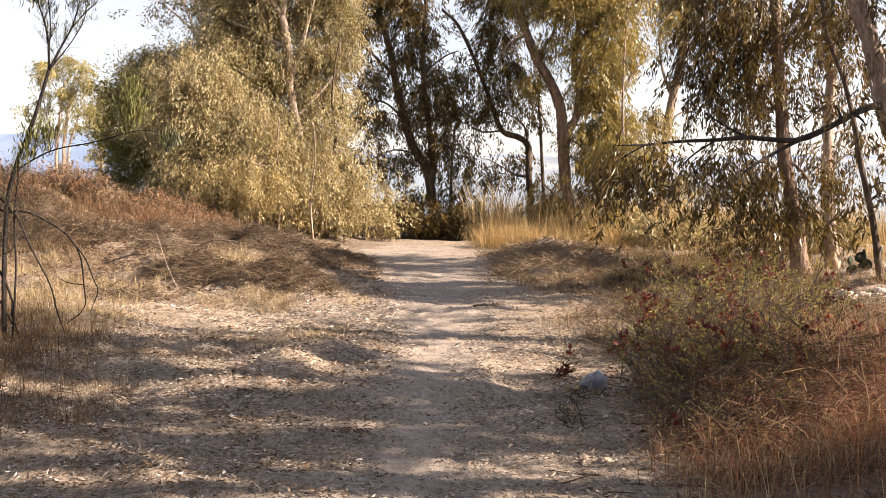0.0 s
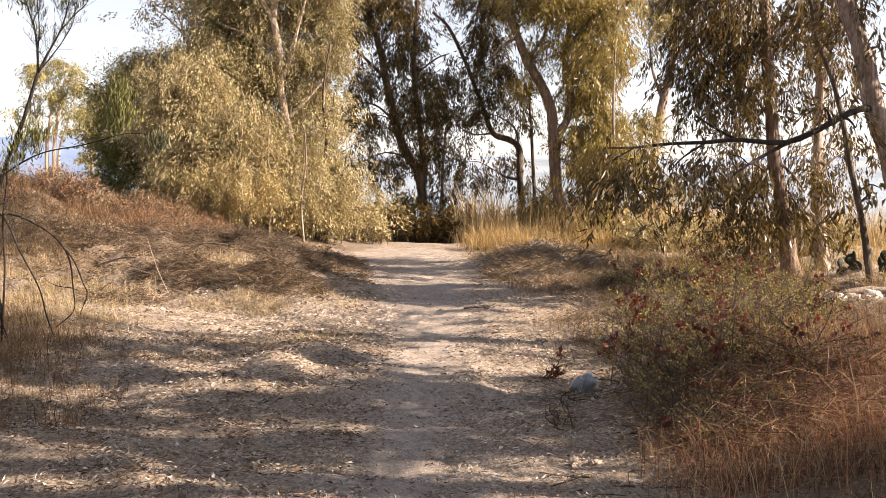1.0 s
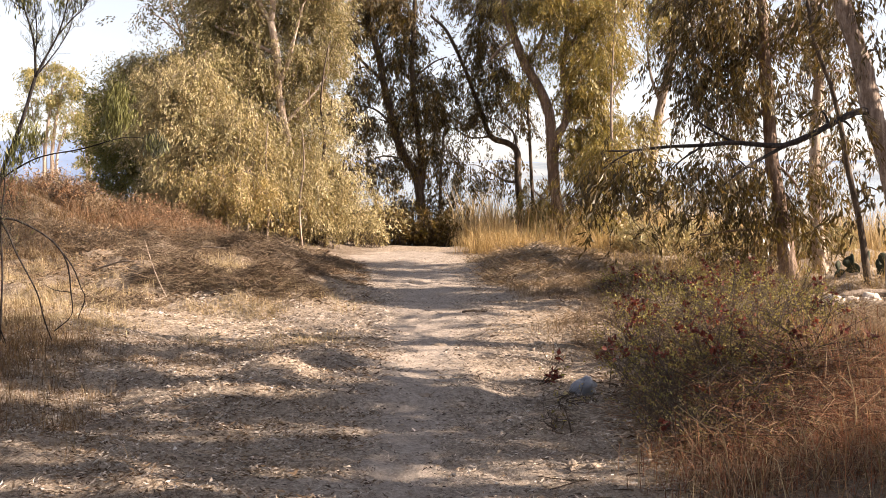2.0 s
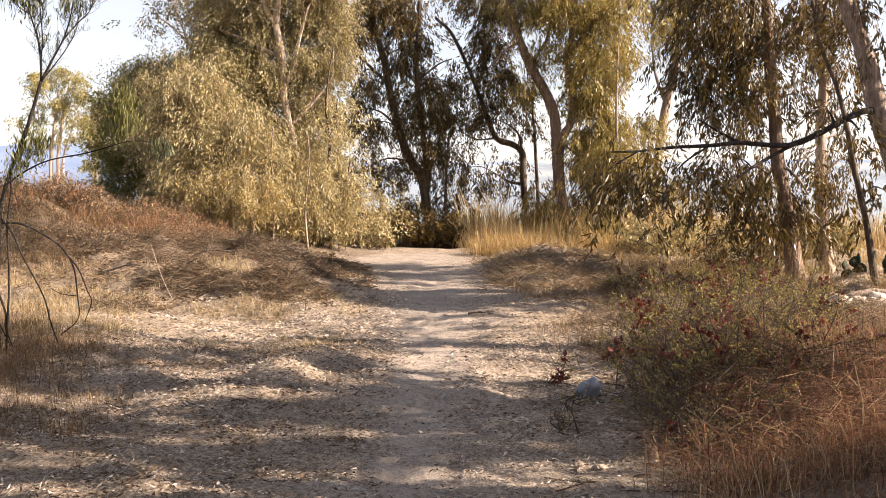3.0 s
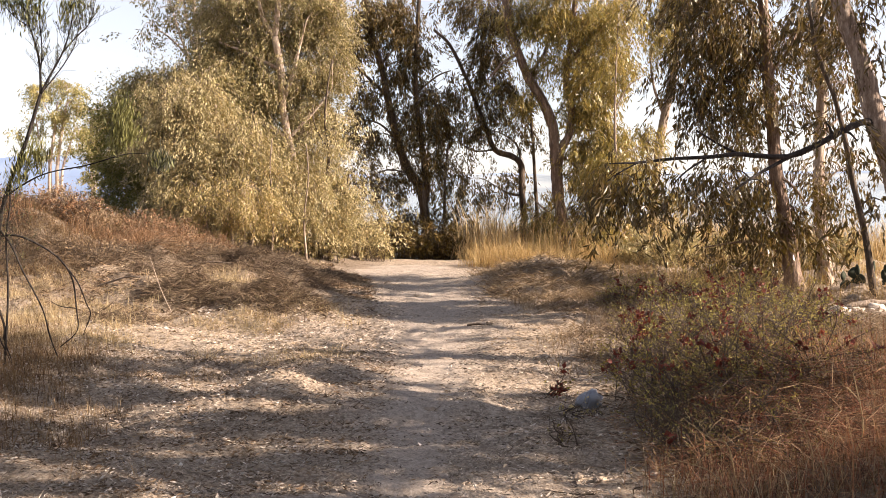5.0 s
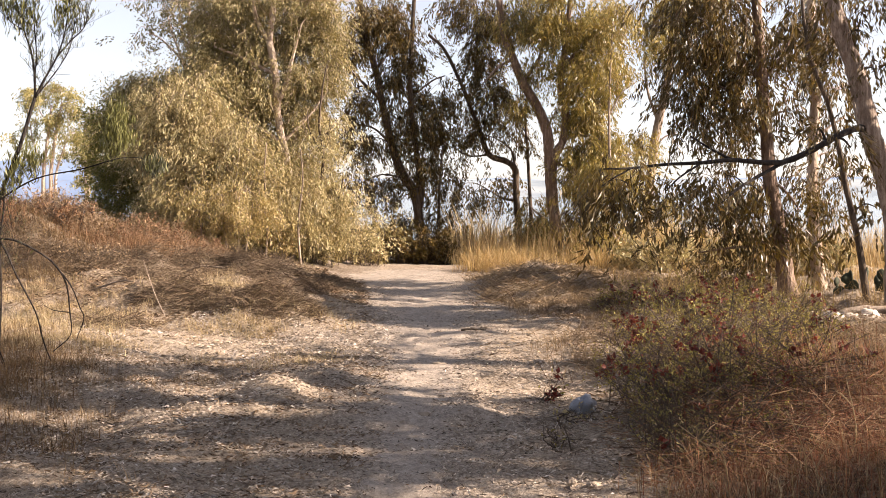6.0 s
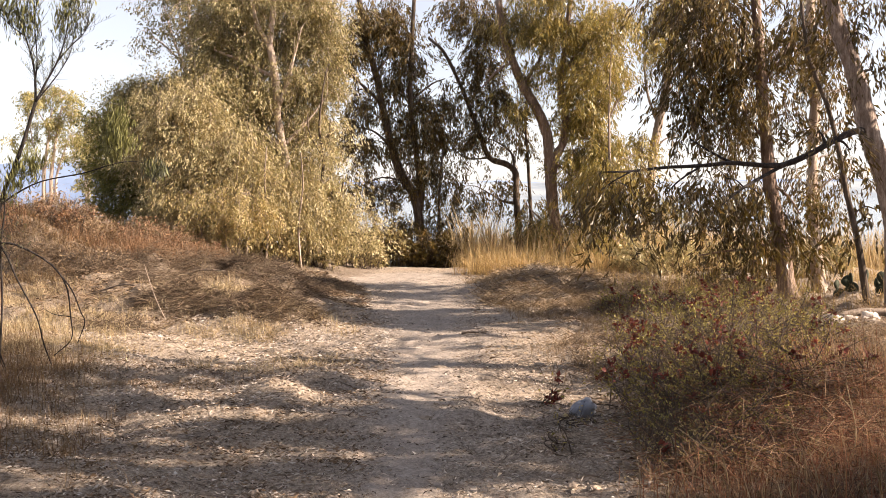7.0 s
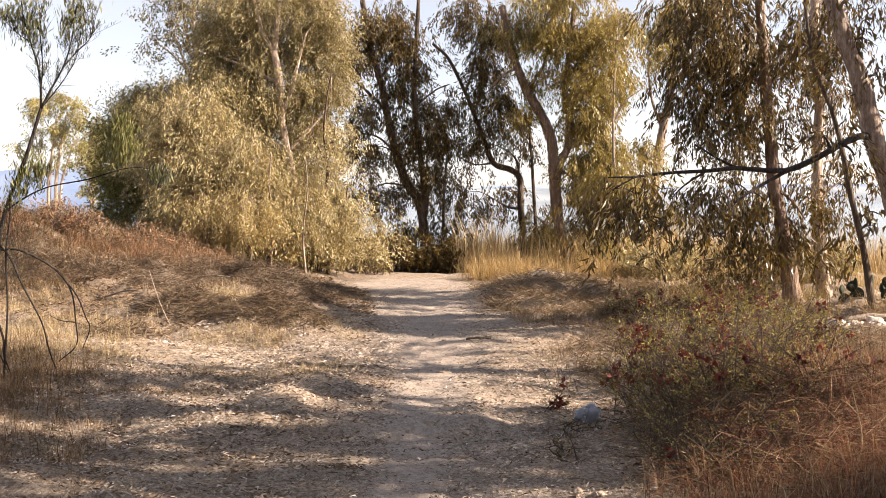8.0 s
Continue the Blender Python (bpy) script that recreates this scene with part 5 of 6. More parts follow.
def lying_leaves(name, label, x, y, length, mat):
    n = len(x)
    base = np.stack([x, y, ground_height(x, y) + rng.uniform(0.004, 0.02, n)], -1)
    th = rng.uniform(0, 2 * math.pi, n)
    way = np.stack([np.cos(th), np.sin(th), rng.normal(0.08, 0.28, n)], -1)
    size = length * rng.uniform(0.5, 1.3, n)
    v, f = leaves(base, way, size, size * rng.uniform(0.10, 0.24, n))
    tagged(new(name, mesh_of(name, v, f, mat, False)), label, "leaves", "", "stuff")


lying_leaves("leaf_litter", "grey-tan fallen eucalyptus leaves covering the ground", *scatter(62000, -4.5, 4.5, 4.2, 9.5, 0.2, 0.55, 5.0, 61, lambda x, y: x < 1.05 + 0.1 * (y - 4)), 0.040, LITTER)
lying_leaves("leaf_litter", "fine broken bits of leaf and bark strewn between the leaves", *scatter(120000, -4, 4, 4.3, 9.8, -0.3, 0.5, 7.0, 67, lambda x, y: x < 1.2 + 0.1 * (y - 4)), 0.036, LITTER_FINE)
lying_leaves("leaf_litter", "fine broken bits of leaf and bark along the far verges", *scatter(85000, -6, 5, 9.8, 17, -0.3, 0.6, 4.0, 69, lambda x, y: (x > -1.2) | (y < 12.6)), 0.035, LITTER_FINE)
lying_leaves("leaf_litter", "tan fallen leaves scattered along the verges", *scatter(60000, -5, 6, 9.5, 21.0, -0.05, 0.6, 1.0, 63, lambda x, y: (x > -1.2) | (y < 12.6)), 0.055, LITTER_TAN)
lying_leaves("leaf_litter", "brown leaf mulch heaped over the bank", *scatter(72000, -6.5, -0.8, 11.5, 19.5, 0.1, 0.8, 1.6, 73), 0.075, MULCH)
lying_leaves("leaf_litter", "tan fallen leaves lying over the mounds beside the track", *scatter(16000, -4.4, -0.7, 13.4, 19.5, 0.1, 0.65, 3.5, 83), 0.065, LITTER_TAN)
lying_leaves("leaf_litter", "brown leaf mulch covering the berm", *scatter(15000, 0.7, 3.4, 14.2, 19, 0.15, 0.2, 1.1, 75), 0.07, LITTER_TAN)
lying_leaves("leaf_litter", "dark brown crumbled leaves covering the verge below the shrubs", *scatter(62000, 0.4, 6.5, 4.2, 14.5, 0.1, 0.5, 5.0, 77, lambda x, y: x > 0.95 + 0.06 * (y - 4)), 0.052, MULCH)
lying_leaves("leaf_litter", "dark brown crumbled leaves among the grey litter", *scatter(46000, -5, -0.1, 4.2, 9.6, -0.1, 0.6, 5.5, 79), 0.042, MULCH)
lying_leaves("leaf_litter", "pale fallen leaves in the sun beside the track", *scatter(26000, -3.4, -0.4, 9.4, 13.0, -0.1, 0.7, 2.5, 85), 0.05, LITTER)
lying_leaves("leaf_litter", "pale fallen leaves caught in the straw of the bank", *scatter(22000, -6.5, -0.9, 11.5, 18.5, 0.1, 0.8, 2.0, 87), 0.06, LITTER_TAN)
sx = rng.uniform(-0.9, 0.8, 4000)
lying_leaves("leaf_litter", "few brown leaf crumbs lying on the track", sx, rng.uniform(4.4, 19, 4000), 0.03, MULCH)
sx = rng.uniform(-0.9, 0.8, 9000)
lying_leaves("leaf_litter", "few loose leaves lying on the track", sx, rng.uniform(4.4, 19, 9000), 0.022, LITTER_FINE)


def stone_mesh(name, sx, sy, sz, mat, rough=0.34):
    bm = bmesh.new()
    bmesh.ops.create_icosphere(bm, subdivisions=3, radius=1.0)
    off = Vector((rng.uniform(0, 50), rng.uniform(0, 50), rng.uniform(0, 50)))
    rough = rough if sz < 0.075 else 0.2
    for v in bm.verts:
        k = 1 + rough * 2 * noise.fractal(v.co * 2.0 + off, 0.7, 2.0, 4)
        v.co = Vector((v.co.x * sx * k, v.co.y * sy * k, v.co.z * sz * k))
    me = bpy.data.meshes.new(name)
    bm.to_mesh(me)
    bm.free()
    for p in me.polygons:
        p.use_smooth = True
    me.materials.append(mat)
    return me


def stone(x, y, sx, sy, sz, mat, label, sunk=0.35, turn=0.0):
    ob = new("stone", stone_mesh("stone", sx, sy, sz, mat))
    ob.matrix_world = pose(x, y, on_ground(x, y) + sz * (1 - 2 * sunk), 0, 0, turn)
    return tagged(ob, label, "stone", "stones on the ground")


stone(1.02, 7.05, 0.085, 0.08, 0.075, STONE_BLUE, "blue-grey stone at the edge of the shrub", 0.3)
stone(4.48, 11.85, 0.128, 0.104, 0.08, STONE_PALE, "chalky white stone in the sun", 0.3, 20)
stone(4.72, 11.95, 0.104, 0.088, 0.068, STONE_PALE, "chalky white stone in the sun", 0.3, -15)
stone(4.96, 12.0, 0.136, 0.104, 0.088, STONE_PALE, "chalky white stone in the sun", 0.3, 40)
stone(-0.05, 7.05, 0.05, 0.035, 0.02, STONE_TAN, "small stone lying on the worn step", 0.35)
stone(0.06, 9.25, 0.055, 0.04, 0.025, STONE_TAN, "stone standing out of the track", 0.35)
stone(-0.28, 14.9, 0.045, 0.04, 0.025, STONE_TAN, "grey stone lying on the track", 0.25)
stone(0.95, 9.3, 0.045, 0.04, 0.025, STONE_TAN, "small pale stone beside the track", 0.3)
stone(-2.35, 9.2, 0.05, 0.04, 0.03, STONE_PALE, "small pale stone in the grass", 0.3)
for k in range(26):
    y = rng.uniform(4.6, 12)
    x = rng.uniform(-0.3, 0.3) * y
    r = rng.uniform(0.012, 0.03)
    stone(x, y, r * 1.3, r, r * 0.7, STONE_TAN, "small loose stone on the dusty ground", 0.3, rng.uniform(0, 180))


def pebbles(n):
    x, y = rng.uniform(-0.36, 0.36, n), rng.uniform(0, 1, n)
    y = 4.4 + 8 * y ** 1.5
    x = x * y
    r = rng.uniform(0.003, 0.007, n)
    c = np.stack([x, y, ground_height(x, y) + 0.5 * r + 0.004], -1)
    shape = np.array([[1, 0, 0], [-1, 0, 0], [0, 1, 0], [0, -1, 0], [0, 0, 0.7], [0, 0, -0.7]])
    v = (c[:, None] + shape[None] * r[:, None, None] * rng.uniform(0.6, 1.4, (n, 6, 1))).reshape(-1, 3)
    i = np.arange(n)[:, None] * 6
    f = [i + np.array([t]) for t in ((0, 2, 4), (2, 1, 4), (1, 3, 4), (3, 0, 4), (2, 0, 5), (1, 2, 5), (3, 1, 5), (0, 3, 5))]
    tagged(new("gravel", mesh_of("gravel", v, [np.concatenate(f)], STONE_TAN)), "fine loose gravel strewn over the track", "gravel", "", "stuff")


pebbles(2600)


# the shrub with withered leaves beside the track
def shrub(name, label, x, y, rx, ry, h, stems, leaf_mat, n_leaf, leaf, dead=0, bark=BARK_SHRUB):
    z = on_ground(x, y)
    bush = thing(name, (x, y, z), label, "shrub")
    pieces, tips = [], []
    for k in range(stems):
        th, r = rng.uniform(0, 2 * math.pi), rng.uniform(0.2, 1) ** 0.6
        ex, ey = x + math.cos(th) * rx * r, y + math.sin(th) * ry * r
        eh = z + h * (1.05 - 0.6 * r * r) * rng.uniform(0.35, 1.1)
        bx, by = x + math.cos(th + 0.7) * rx * r * 0.7 + rng.normal(0, 0.08), y + math.sin(th + 0.7) * ry * r * 0.7 + rng.normal(0, 0.08)
        rows = [(bx, by, on_ground(bx, by) - 0.02, 0.005), ((bx + ex) / 2 + rng.normal(0, 0.05), (by + ey) / 2 + rng.normal(0, 0.05), z + (eh - z) * 0.6, 0.0038), (ex, ey, eh, 0.0016)]
        v, f, q = tube(rows, 4, 5, 0.05, False)
        pieces.append((v, f))
        tips.append(q[2:, :3])
    tips = np.concatenate(tips)
    if y < 9.0:
        for v, f in pieces:
            part("stem", mesh_of("stem", v, f, bark), bush)
    else:
        part("stem_mass", mesh_of("stem_mass", *joined(pieces), bark), bush, "", "stuff")
    m = int(len(tips) * 1.5)
    a = tips[rng.integers(0, len(tips), m)]
    b = a + rng.normal(0, 0.11, (m, 3)) * (1, 1, 0.7)
    b[:, 2] = np.maximum(b[:, 2], ground_height(b[:, 0], b[:, 1]) + 0.01)
    part("twig_mass", mesh_of("twig_mass", *strands(a, b, np.full(m, 0.0012), 0 * b[:, 0], False), bark), bush, "", "stuff")
    k = rng.integers(0, max(1, int(0.35 * m)), n_leaf)
    t = rng.uniform(0, 1, (n_leaf, 1))
    p = a[k] * (1 - t) + b[k] * t + rng.normal(0, 0.012, (n_leaf, 3))
    size = leaf * rng.uniform(0.5, 1.3, n_leaf)
    part("foliage", mesh_of("foliage", *leaves(p, rng.normal(0, 1, (n_leaf, 3)) + (0, 0, 0.1), size, size * 0.42), leaf_mat, False), bush, "", "stuff")
    if dead:
        c = tips[rng.integers(0, len(tips), dead)]
        c = c[np.argsort(c[:, 2])[len(c) // 3:]]
        k = np.repeat(np.arange(len(c)), 11)
        size = rng.uniform(0.025, 0.055, len(k))
        part("withered_foliage", mesh_of("withered_foliage", *leaves(c[k] + rng.normal(0, 0.014, (len(k), 3)), rng.normal(0, 1, (len(k), 3)), size, size * 0.7), RED_LEAF, False), bush, "withered dark red-brown leaves", "stuff")
    return bush


shrub("shrub", "sprawling thin shrub with tiny olive leaves and withered red-brown clusters", 1.7, 7.0, 0.66, 0.9, 0.55, 105, SHRUB_LEAF, 4200, 0.024, 60)
shrub("shrub", "sprawling thin shrub with tiny leaves above the dry grass", 2.3, 7.2, 0.75, 0.8, 0.55, 70, SHRUB_LEAF, 2400, 0.024, 24)
shrub("shrub", "low tangle of grey twigs with tiny olive leaves", 1.65, 6.0, 0.6, 0.7, 0.36, 110, SHRUB_LEAF, 2600, 0.022, 8)
shrub("shrub", "thin shrub with withered red-brown leaf clusters", 2.0, 8.6, 0.7, 0.8, 0.66, 95, SHRUB_LEAF, 3600, 0.024, 80)
shrub("shrub", "open shrub with olive leaves and dark dead twigs", 2.75, 8.9, 0.8, 0.8, 0.70, 85, SHRUB_LEAF, 2800, 0.026, 40)
shrub("shrub", "low bush with yellowing leaves in the sun", 2.45, 10.4, 0.8, 0.7, 0.66, 80, SHRUB_LEAF, 2800, 0.032, 50)
shrub("shrub", "low bush with yellowing leaves in the sun", 3.5, 10.8, 0.8, 0.7, 0.6, 70, SHRUB_LEAF, 2600, 0.034, 30)
shrub("shrub", "yellow-green sprig rising out of the tangle", 1.42, 5.7, 0.28, 0.2, 0.34, 14, LEAF_LIME, 420, 0.022)
shrub("sprig", "small sprig with withered red leaves at the path's edge", 0.88, 7.55, 0.1, 0.1, 0.24, 5, SHRUB_LEAF, 20, 0.04, 7)
shrub("sprig", "small leafless sprig standing in the litter", 0.78, 6.3, 0.12, 0.12, 0.2, 6, SHRUB_LEAF, 14, 0.03)
shrub("sprig", "small yellowish sprig beside the blue-grey stone", 0.95, 6.75, 0.14, 0.1, 0.18, 7, LEAF_LIME, 60, 0.035)
shrub("shrub", "dense low bush with yellow-green leaves below the trees", 3.5, 12.6, 0.8, 0.6, 0.5, 90, SHRUB_LEAF, 1800, 0.042, 110)
shrub("shrub", "low bush with olive leaves near the berm", 2.55, 13.2, 0.6, 0.6, 0.42, 70, SHRUB_LEAF, 1300, 0.042, 80)
shrub("shrub", "dark brown leafy bush at the far verge", 4.6, 16.3, 0.9, 0.6, 0.7, 80, LEAF_DARK, 3600, 0.06)
shrub("shrub", "scrubby bush on the ridge with bare stems", -6.0, 16.8, 0.8, 0.5, 0.45, 90, RUSSET, 2600, 0.05)
for x, y, h, leaf in ((-4.25, 17.4, 0.66, RUSSET), (-4.7, 17.1, 0.74, RUSSET), (-5.15, 17.3, 0.70, RUSSET_MIX), (-5.6, 16.9, 0.66, STRAW_GREY), (-6.15, 17.1, 0.62, STRAW_GREY), (-6.75, 16.9, 0.52, RUSSET_MIX), (-3.85, 17.8, 0.5, RUSSET)):
    shrub("shrub", "fluffy russet dry bush on the ridge" if leaf is RUSSET else "tan dry bush on the ridge with a ragged top", x, y, 0.42, 0.35, h, 80, leaf, 1900, 0.05, 0, RIDGE_STEM)
shrub("shrub", "dark dry bush leaning over the mound", -4.9, 15.2, 0.7, 0.4, 0.35, 80, STRAW_GREY, 1800, 0.05)


# leafy thickets between the trunks and the reeds
shrub("thicket", "sunlit tan leafy thicket behind the path's end", -1.5, 22.2, 0.6, 0.5, 1.15, 70, LEAF_GOLD, 2200, 0.08)
for x, y, h, leaf in ((-4.3, 20.0, 1.0, LEAF_GOLD), (-3.6, 20.3, 1.2, LEAF_GOLD), (-2.95, 20.0, 1.0, LEAF_LIME), (-2.2, 20.6, 1.1, LEAF_GOLD), (-5.0, 20.2, 1.0, LEAF_TAN)):
    shrub("thicket", "sunlit tan leafy thicket at the foot of the trees" if leaf is not LEAF_LIME else "sunlit yellow-green thicket at the foot of the trees", x, y, 0.5, 0.4, h, 60, leaf, 2600, 0.075)
shrub("thicket", "dark green leafy thicket behind the ridge", -6.7, 22.0, 0.9, 0.5, 1.1, 80, LEAF_GREEN, 4200, 0.08)
shrub("thicket", "tan leafy thicket behind the ridge", -5.5, 21.6, 0.8, 0.5, 0.95, 80, LEAF_TAN, 3800, 0.08)
shrub("thicket", "sunlit yellowish thicket below the eucalyptus", 4.1, 19.6, 0.8, 0.6, 0.8, 70, LEAF_GOLD, 2400, 0.09)
shrub("thicket", "sunlit yellowish thicket near the lake", 5.4, 20.4, 0.8, 0.6, 0.85, 70, LEAF_GOLD, 2400, 0.09)
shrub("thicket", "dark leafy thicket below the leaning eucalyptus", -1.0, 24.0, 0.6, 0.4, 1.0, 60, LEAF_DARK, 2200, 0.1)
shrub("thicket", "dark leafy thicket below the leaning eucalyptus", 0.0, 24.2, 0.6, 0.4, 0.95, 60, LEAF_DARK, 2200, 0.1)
shrub("thicket", "brown leafy thicket near the lake", 7.2, 20.0, 0.9, 0.6, 0.8, 70, LEAF_TAN, 2400, 0.09)


# heaps of cut dead brush on the bank
def brush_pile(x, y, rx, ry, h, n, name="brush_pile", mat=None, label="low heap of dead brown stalks lying on the bank", thick=1.0):
    th, r = rng.uniform(0, 2 * math.pi, n), np.sqrt(rng.uniform(0, 1, n))
    px, py = x + np.cos(th) * r * rx, y + np.sin(th) * r * ry
    pz = ground_height(px, py) + h * (1 - r ** 2) * rng.uniform(0.2, 1.0, n) + 0.01
    a = np.stack([px, py, pz], -1)
    al, L = rng.uniform(0, 2 * math.pi, n), rng.uniform(0.06, 0.26, n)
    b = a + np.stack([np.cos(al) * L, np.sin(al) * L, rng.normal(-0.01, 0.06, n)], -1)
    b[:, 2] = np.maximum(b[:, 2], ground_height(b[:, 0], b[:, 1]) + 0.005)
    v, f = strands(a, b, rng.uniform(0.0015, 0.0045, n) * thick, 0 * b[:, 0], False)
    tagged(new(name, mesh_of(name, v, f, mat or DEAD_STALK)), label, name.replace("_", " "), "heaps of dead brush", "stuff")


for at in ((-2.3, 15.6, 0.95, 0.45, 0.2, 1900), (-3.6, 15.7, 1.1, 0.5, 0.24, 1900), (-2.0, 14.0, 0.65, 0.4, 0.18, 1300), (-3.4, 14.1, 0.9, 0.4, 0.22, 1500), (-1.85, 12.2, 0.6, 0.42, 0.18, 2400), (-2.95, 12.5, 0.55, 0.36, 0.17, 1800),
           (-4.7, 15.0, 0.9, 0.5, 0.2, 1200), (-5.3, 17.0, 1.0, 0.5, 0.25, 1200), (-1.7, 16.6, 0.5, 0.5, 0.14, 800), (-5.5, 14.9, 1.0, 0.6, 0.16, 1700), (-6.4, 15.6, 0.9, 0.6, 0.16, 1200), (-3.4, 11.4, 0.45, 0.25, 0.12, 500)):
    brush_pile(*at)
for at in ((1.85, 5.3, 0.75, 0.7, 0.34, 1500), (2.3, 6.2, 0.7, 0.7, 0.36, 1300), (1.6, 6.3, 0.6, 0.6, 0.3, 700)):
    brush_pile(*at, "dead_tangle", RUSSET_RED, "tangle of bent red-brown stems among the dry grass", 0.5)


# bare sapling with feathery tips, arching and drooping dead branches
def bare_sapling():
    x, y = -3.47, 8.5
    sap = thing("sapling", (x, y, on_ground(x, y)), "nearly bare leaning sapling with wispy grey-green tips", "tree")
    leader = [
        [(-3.52, 8.50, -0.05, 0.022), (-3.51, 8.50, 0.50, 0.020), (-3.48, 8.50, 1.04, 0.019), (-3.45, 8.50, 1.29, 0.018), (-3.37, 8.50, 1.56, 0.016), (-3.23, 8.50, 1.89, 0.015), (-3.10, 8.50, 2.27, 0.013)],
        [(-3.47, 8.50, -0.05, 0.009), (-3.41, 8.50, 0.68, 0.008), (-3.41, 8.50, 1.13, 0.007), (-3.37, 8.50, 1.40, 0.006), (-3.37, 8.50, 1.58, 0.005)],
        [(-3.42, 8.50, 1.45, 0.008), (-3.26, 8.50, 1.56, 0.007), (-3.06, 8.50, 1.65, 0.006), (-2.74, 8.50, 1.71, 0.005), (-2.45, 8.50, 1.79, 0.004), (-2.28, 8.50, 1.79, 0.003), (-2.14, 8.50, 1.74, 0.002)],
    ]
    upper = [
        [(-3.10, 8.50, 2.27, 0.011), (-3.10, 8.50, 2.47, 0.009), (-3.12, 8.50, 2.62, 0.008), (-3.17, 8.50, 2.79, 0.006), (-3.22, 8.50, 2.99, 0.004), (-3.24, 8.50, 3.21, 0.003)],
        [(-3.10, 8.50, 2.42, 0.007), (-3.08, 8.50, 2.60, 0.005), (-3.09, 8.50, 2.82, 0.004), (-3.09, 8.50, 3.03, 0.003)],
        [(-3.10, 8.50, 2.27, 0.011), (-3.03, 8.50, 2.40, 0.009), (-2.92, 8.50, 2.59, 0.007), (-2.85, 8.50, 2.79, 0.005), (-2.80, 8.50, 3.08, 0.003)],
        [(-2.92, 8.50, 2.59, 0.007), (-2.81, 8.50, 2.71, 0.005), (-2.70, 8.50, 2.82, 0.004), (-2.65, 8.50, 2.99, 0.002)],
        [(-3.10, 8.50, 2.27, 0.006), (-2.99, 8.50, 2.40, 0.005), (-2.89, 8.50, 2.53, 0.004), (-2.81, 8.50, 2.68, 0.003), (-2.76, 8.50, 2.95, 0.002)],
        [(-3.17, 8.50, 2.79, 0.005), (-3.27, 8.50, 2.86, 0.003), (-3.36, 8.50, 2.95, 0.002)],
    ]
    drooping = [
        [(-3.78, 8.50, 1.36, 0.0101), (-3.52, 8.50, 1.17, 0.0101), (-3.30, 8.50, 1.15, 0.0087), (-3.03, 8.50, 1.00, 0.0072), (-2.90, 8.50, 0.82, 0.0072), (-2.87, 8.50, 0.57, 0.0058), (-2.87, 8.50, 0.39, 0.0043), (-3.01, 8.50, 0.26, 0.0043)],
        [(-3.01, 8.50, 0.99, 0.0072), (-2.86, 8.50, 0.79, 0.0058), (-2.79, 8.50, 0.61, 0.0043), (-2.76, 8.50, 0.52, 0.0043), (-2.82, 8.50, 0.36, 0.0029)],
        [(-3.56, 8.50, 1.31, 0.0101), (-3.39, 8.50, 1.11, 0.0087), (-3.28, 8.50, 0.86, 0.0072), (-3.14, 8.50, 0.57, 0.0058), (-3.09, 8.50, 0.36, 0.0058), (-3.03, 8.50, 0.18, 0.0043)],
    ]
    low = [
        [(-2.87, 8.50, 0.57, 0.0043), (-3.00, 8.50, 0.59, 0.0029), (-3.09, 8.50, 0.64, 0.0014)],
        [(-3.79, 8.50, 1.04, 0.0116), (-3.54, 8.50, 0.68, 0.0101), (-3.45, 8.50, 0.45, 0.0087), (-3.45, 8.50, 0.32, 0.0072), (-3.39, 8.50, 0.14, 0.0043)],
        [(-3.80, 8.50, 0.86, 0.0087), (-3.54, 8.50, 0.43, 0.0072), (-3.46, 8.50, 0.27, 0.0058), (-3.38, 8.50, 0.09, 0.0043)],
    ]
    stems = leader + upper + drooping + low
    for k, rows in enumerate(stems):
        v, f, q = tube(rows, 7, 6, 0.05)
        part("trunk" if k == 0 else "branch", mesh_of("branch", v, f, TWIG_DARK), sap)
    tips = []
    for rows in stems[3:9]:
        tips.append(tube(rows, 3, 8, 0, False)[2][4:])
    tips = np.concatenate(tips)[:, :3]
    m = 200
    a = tips[rng.integers(0, len(tips), m)]
    b = a + rng.normal(0, 0.05, (m, 3)) + np.stack([rng.normal(0.02, 0.05, m), rng.normal(0, 0.05, m), rng.uniform(0.06, 0.2, m)], -1)
    part("twig_mass", mesh_of("twig_mass", *strands(a, b, np.full(m, 0.0018), np.zeros(m)), TWIG_DARK), sap, "", "stuff")
    # feathery tufts: fine upright needles round the ends of its branches
    for tx, tz, across, tall, count in ((-3.25, 2.92, 0.09, 0.12, 300), (-3.13, 2.86, 0.08, 0.12, 240), (-3.34, 2.98, 0.08, 0.10, 160), (-2.81, 2.96, 0.07, 0.13, 240), (-2.89, 2.88, 0.06, 0.12, 200), (-3.13, 3.11, 0.12, 0.12, 260), (-2.78, 3.15, 0.12, 0.12, 260),
                                        (-2.46, 2.05, 0.07, 0.15, 600), (-2.44, 1.92, 0.09, 0.10, 420), (-2.53, 1.86, 0.07, 0.10, 300), (-3.25, 1.72, 0.08, 0.12, 420), (-3.13, 1.76, 0.07, 0.12, 360), (-3.32, 1.58, 0.07, 0.10, 280), (-2.18, 1.70, 0.08, 0.07, 420)):
        p = np.stack([rng.normal(tx, across * 0.6, count), rng.normal(y, across * 0.6, count), rng.normal(tz, tall * 0.6, count)], -1)
        w = rng.normal(0, 0.28, (count, 3)) + (0.1, 0, 1)
        part("foliage", mesh_of("foliage", *leaves(p, w, rng.uniform(0.04, 0.09, count), np.full(count, 0.002)), FEATHER if tx != -2.18 else NEEDLE, False), sap, "feathery olive-green needles", "stuff")
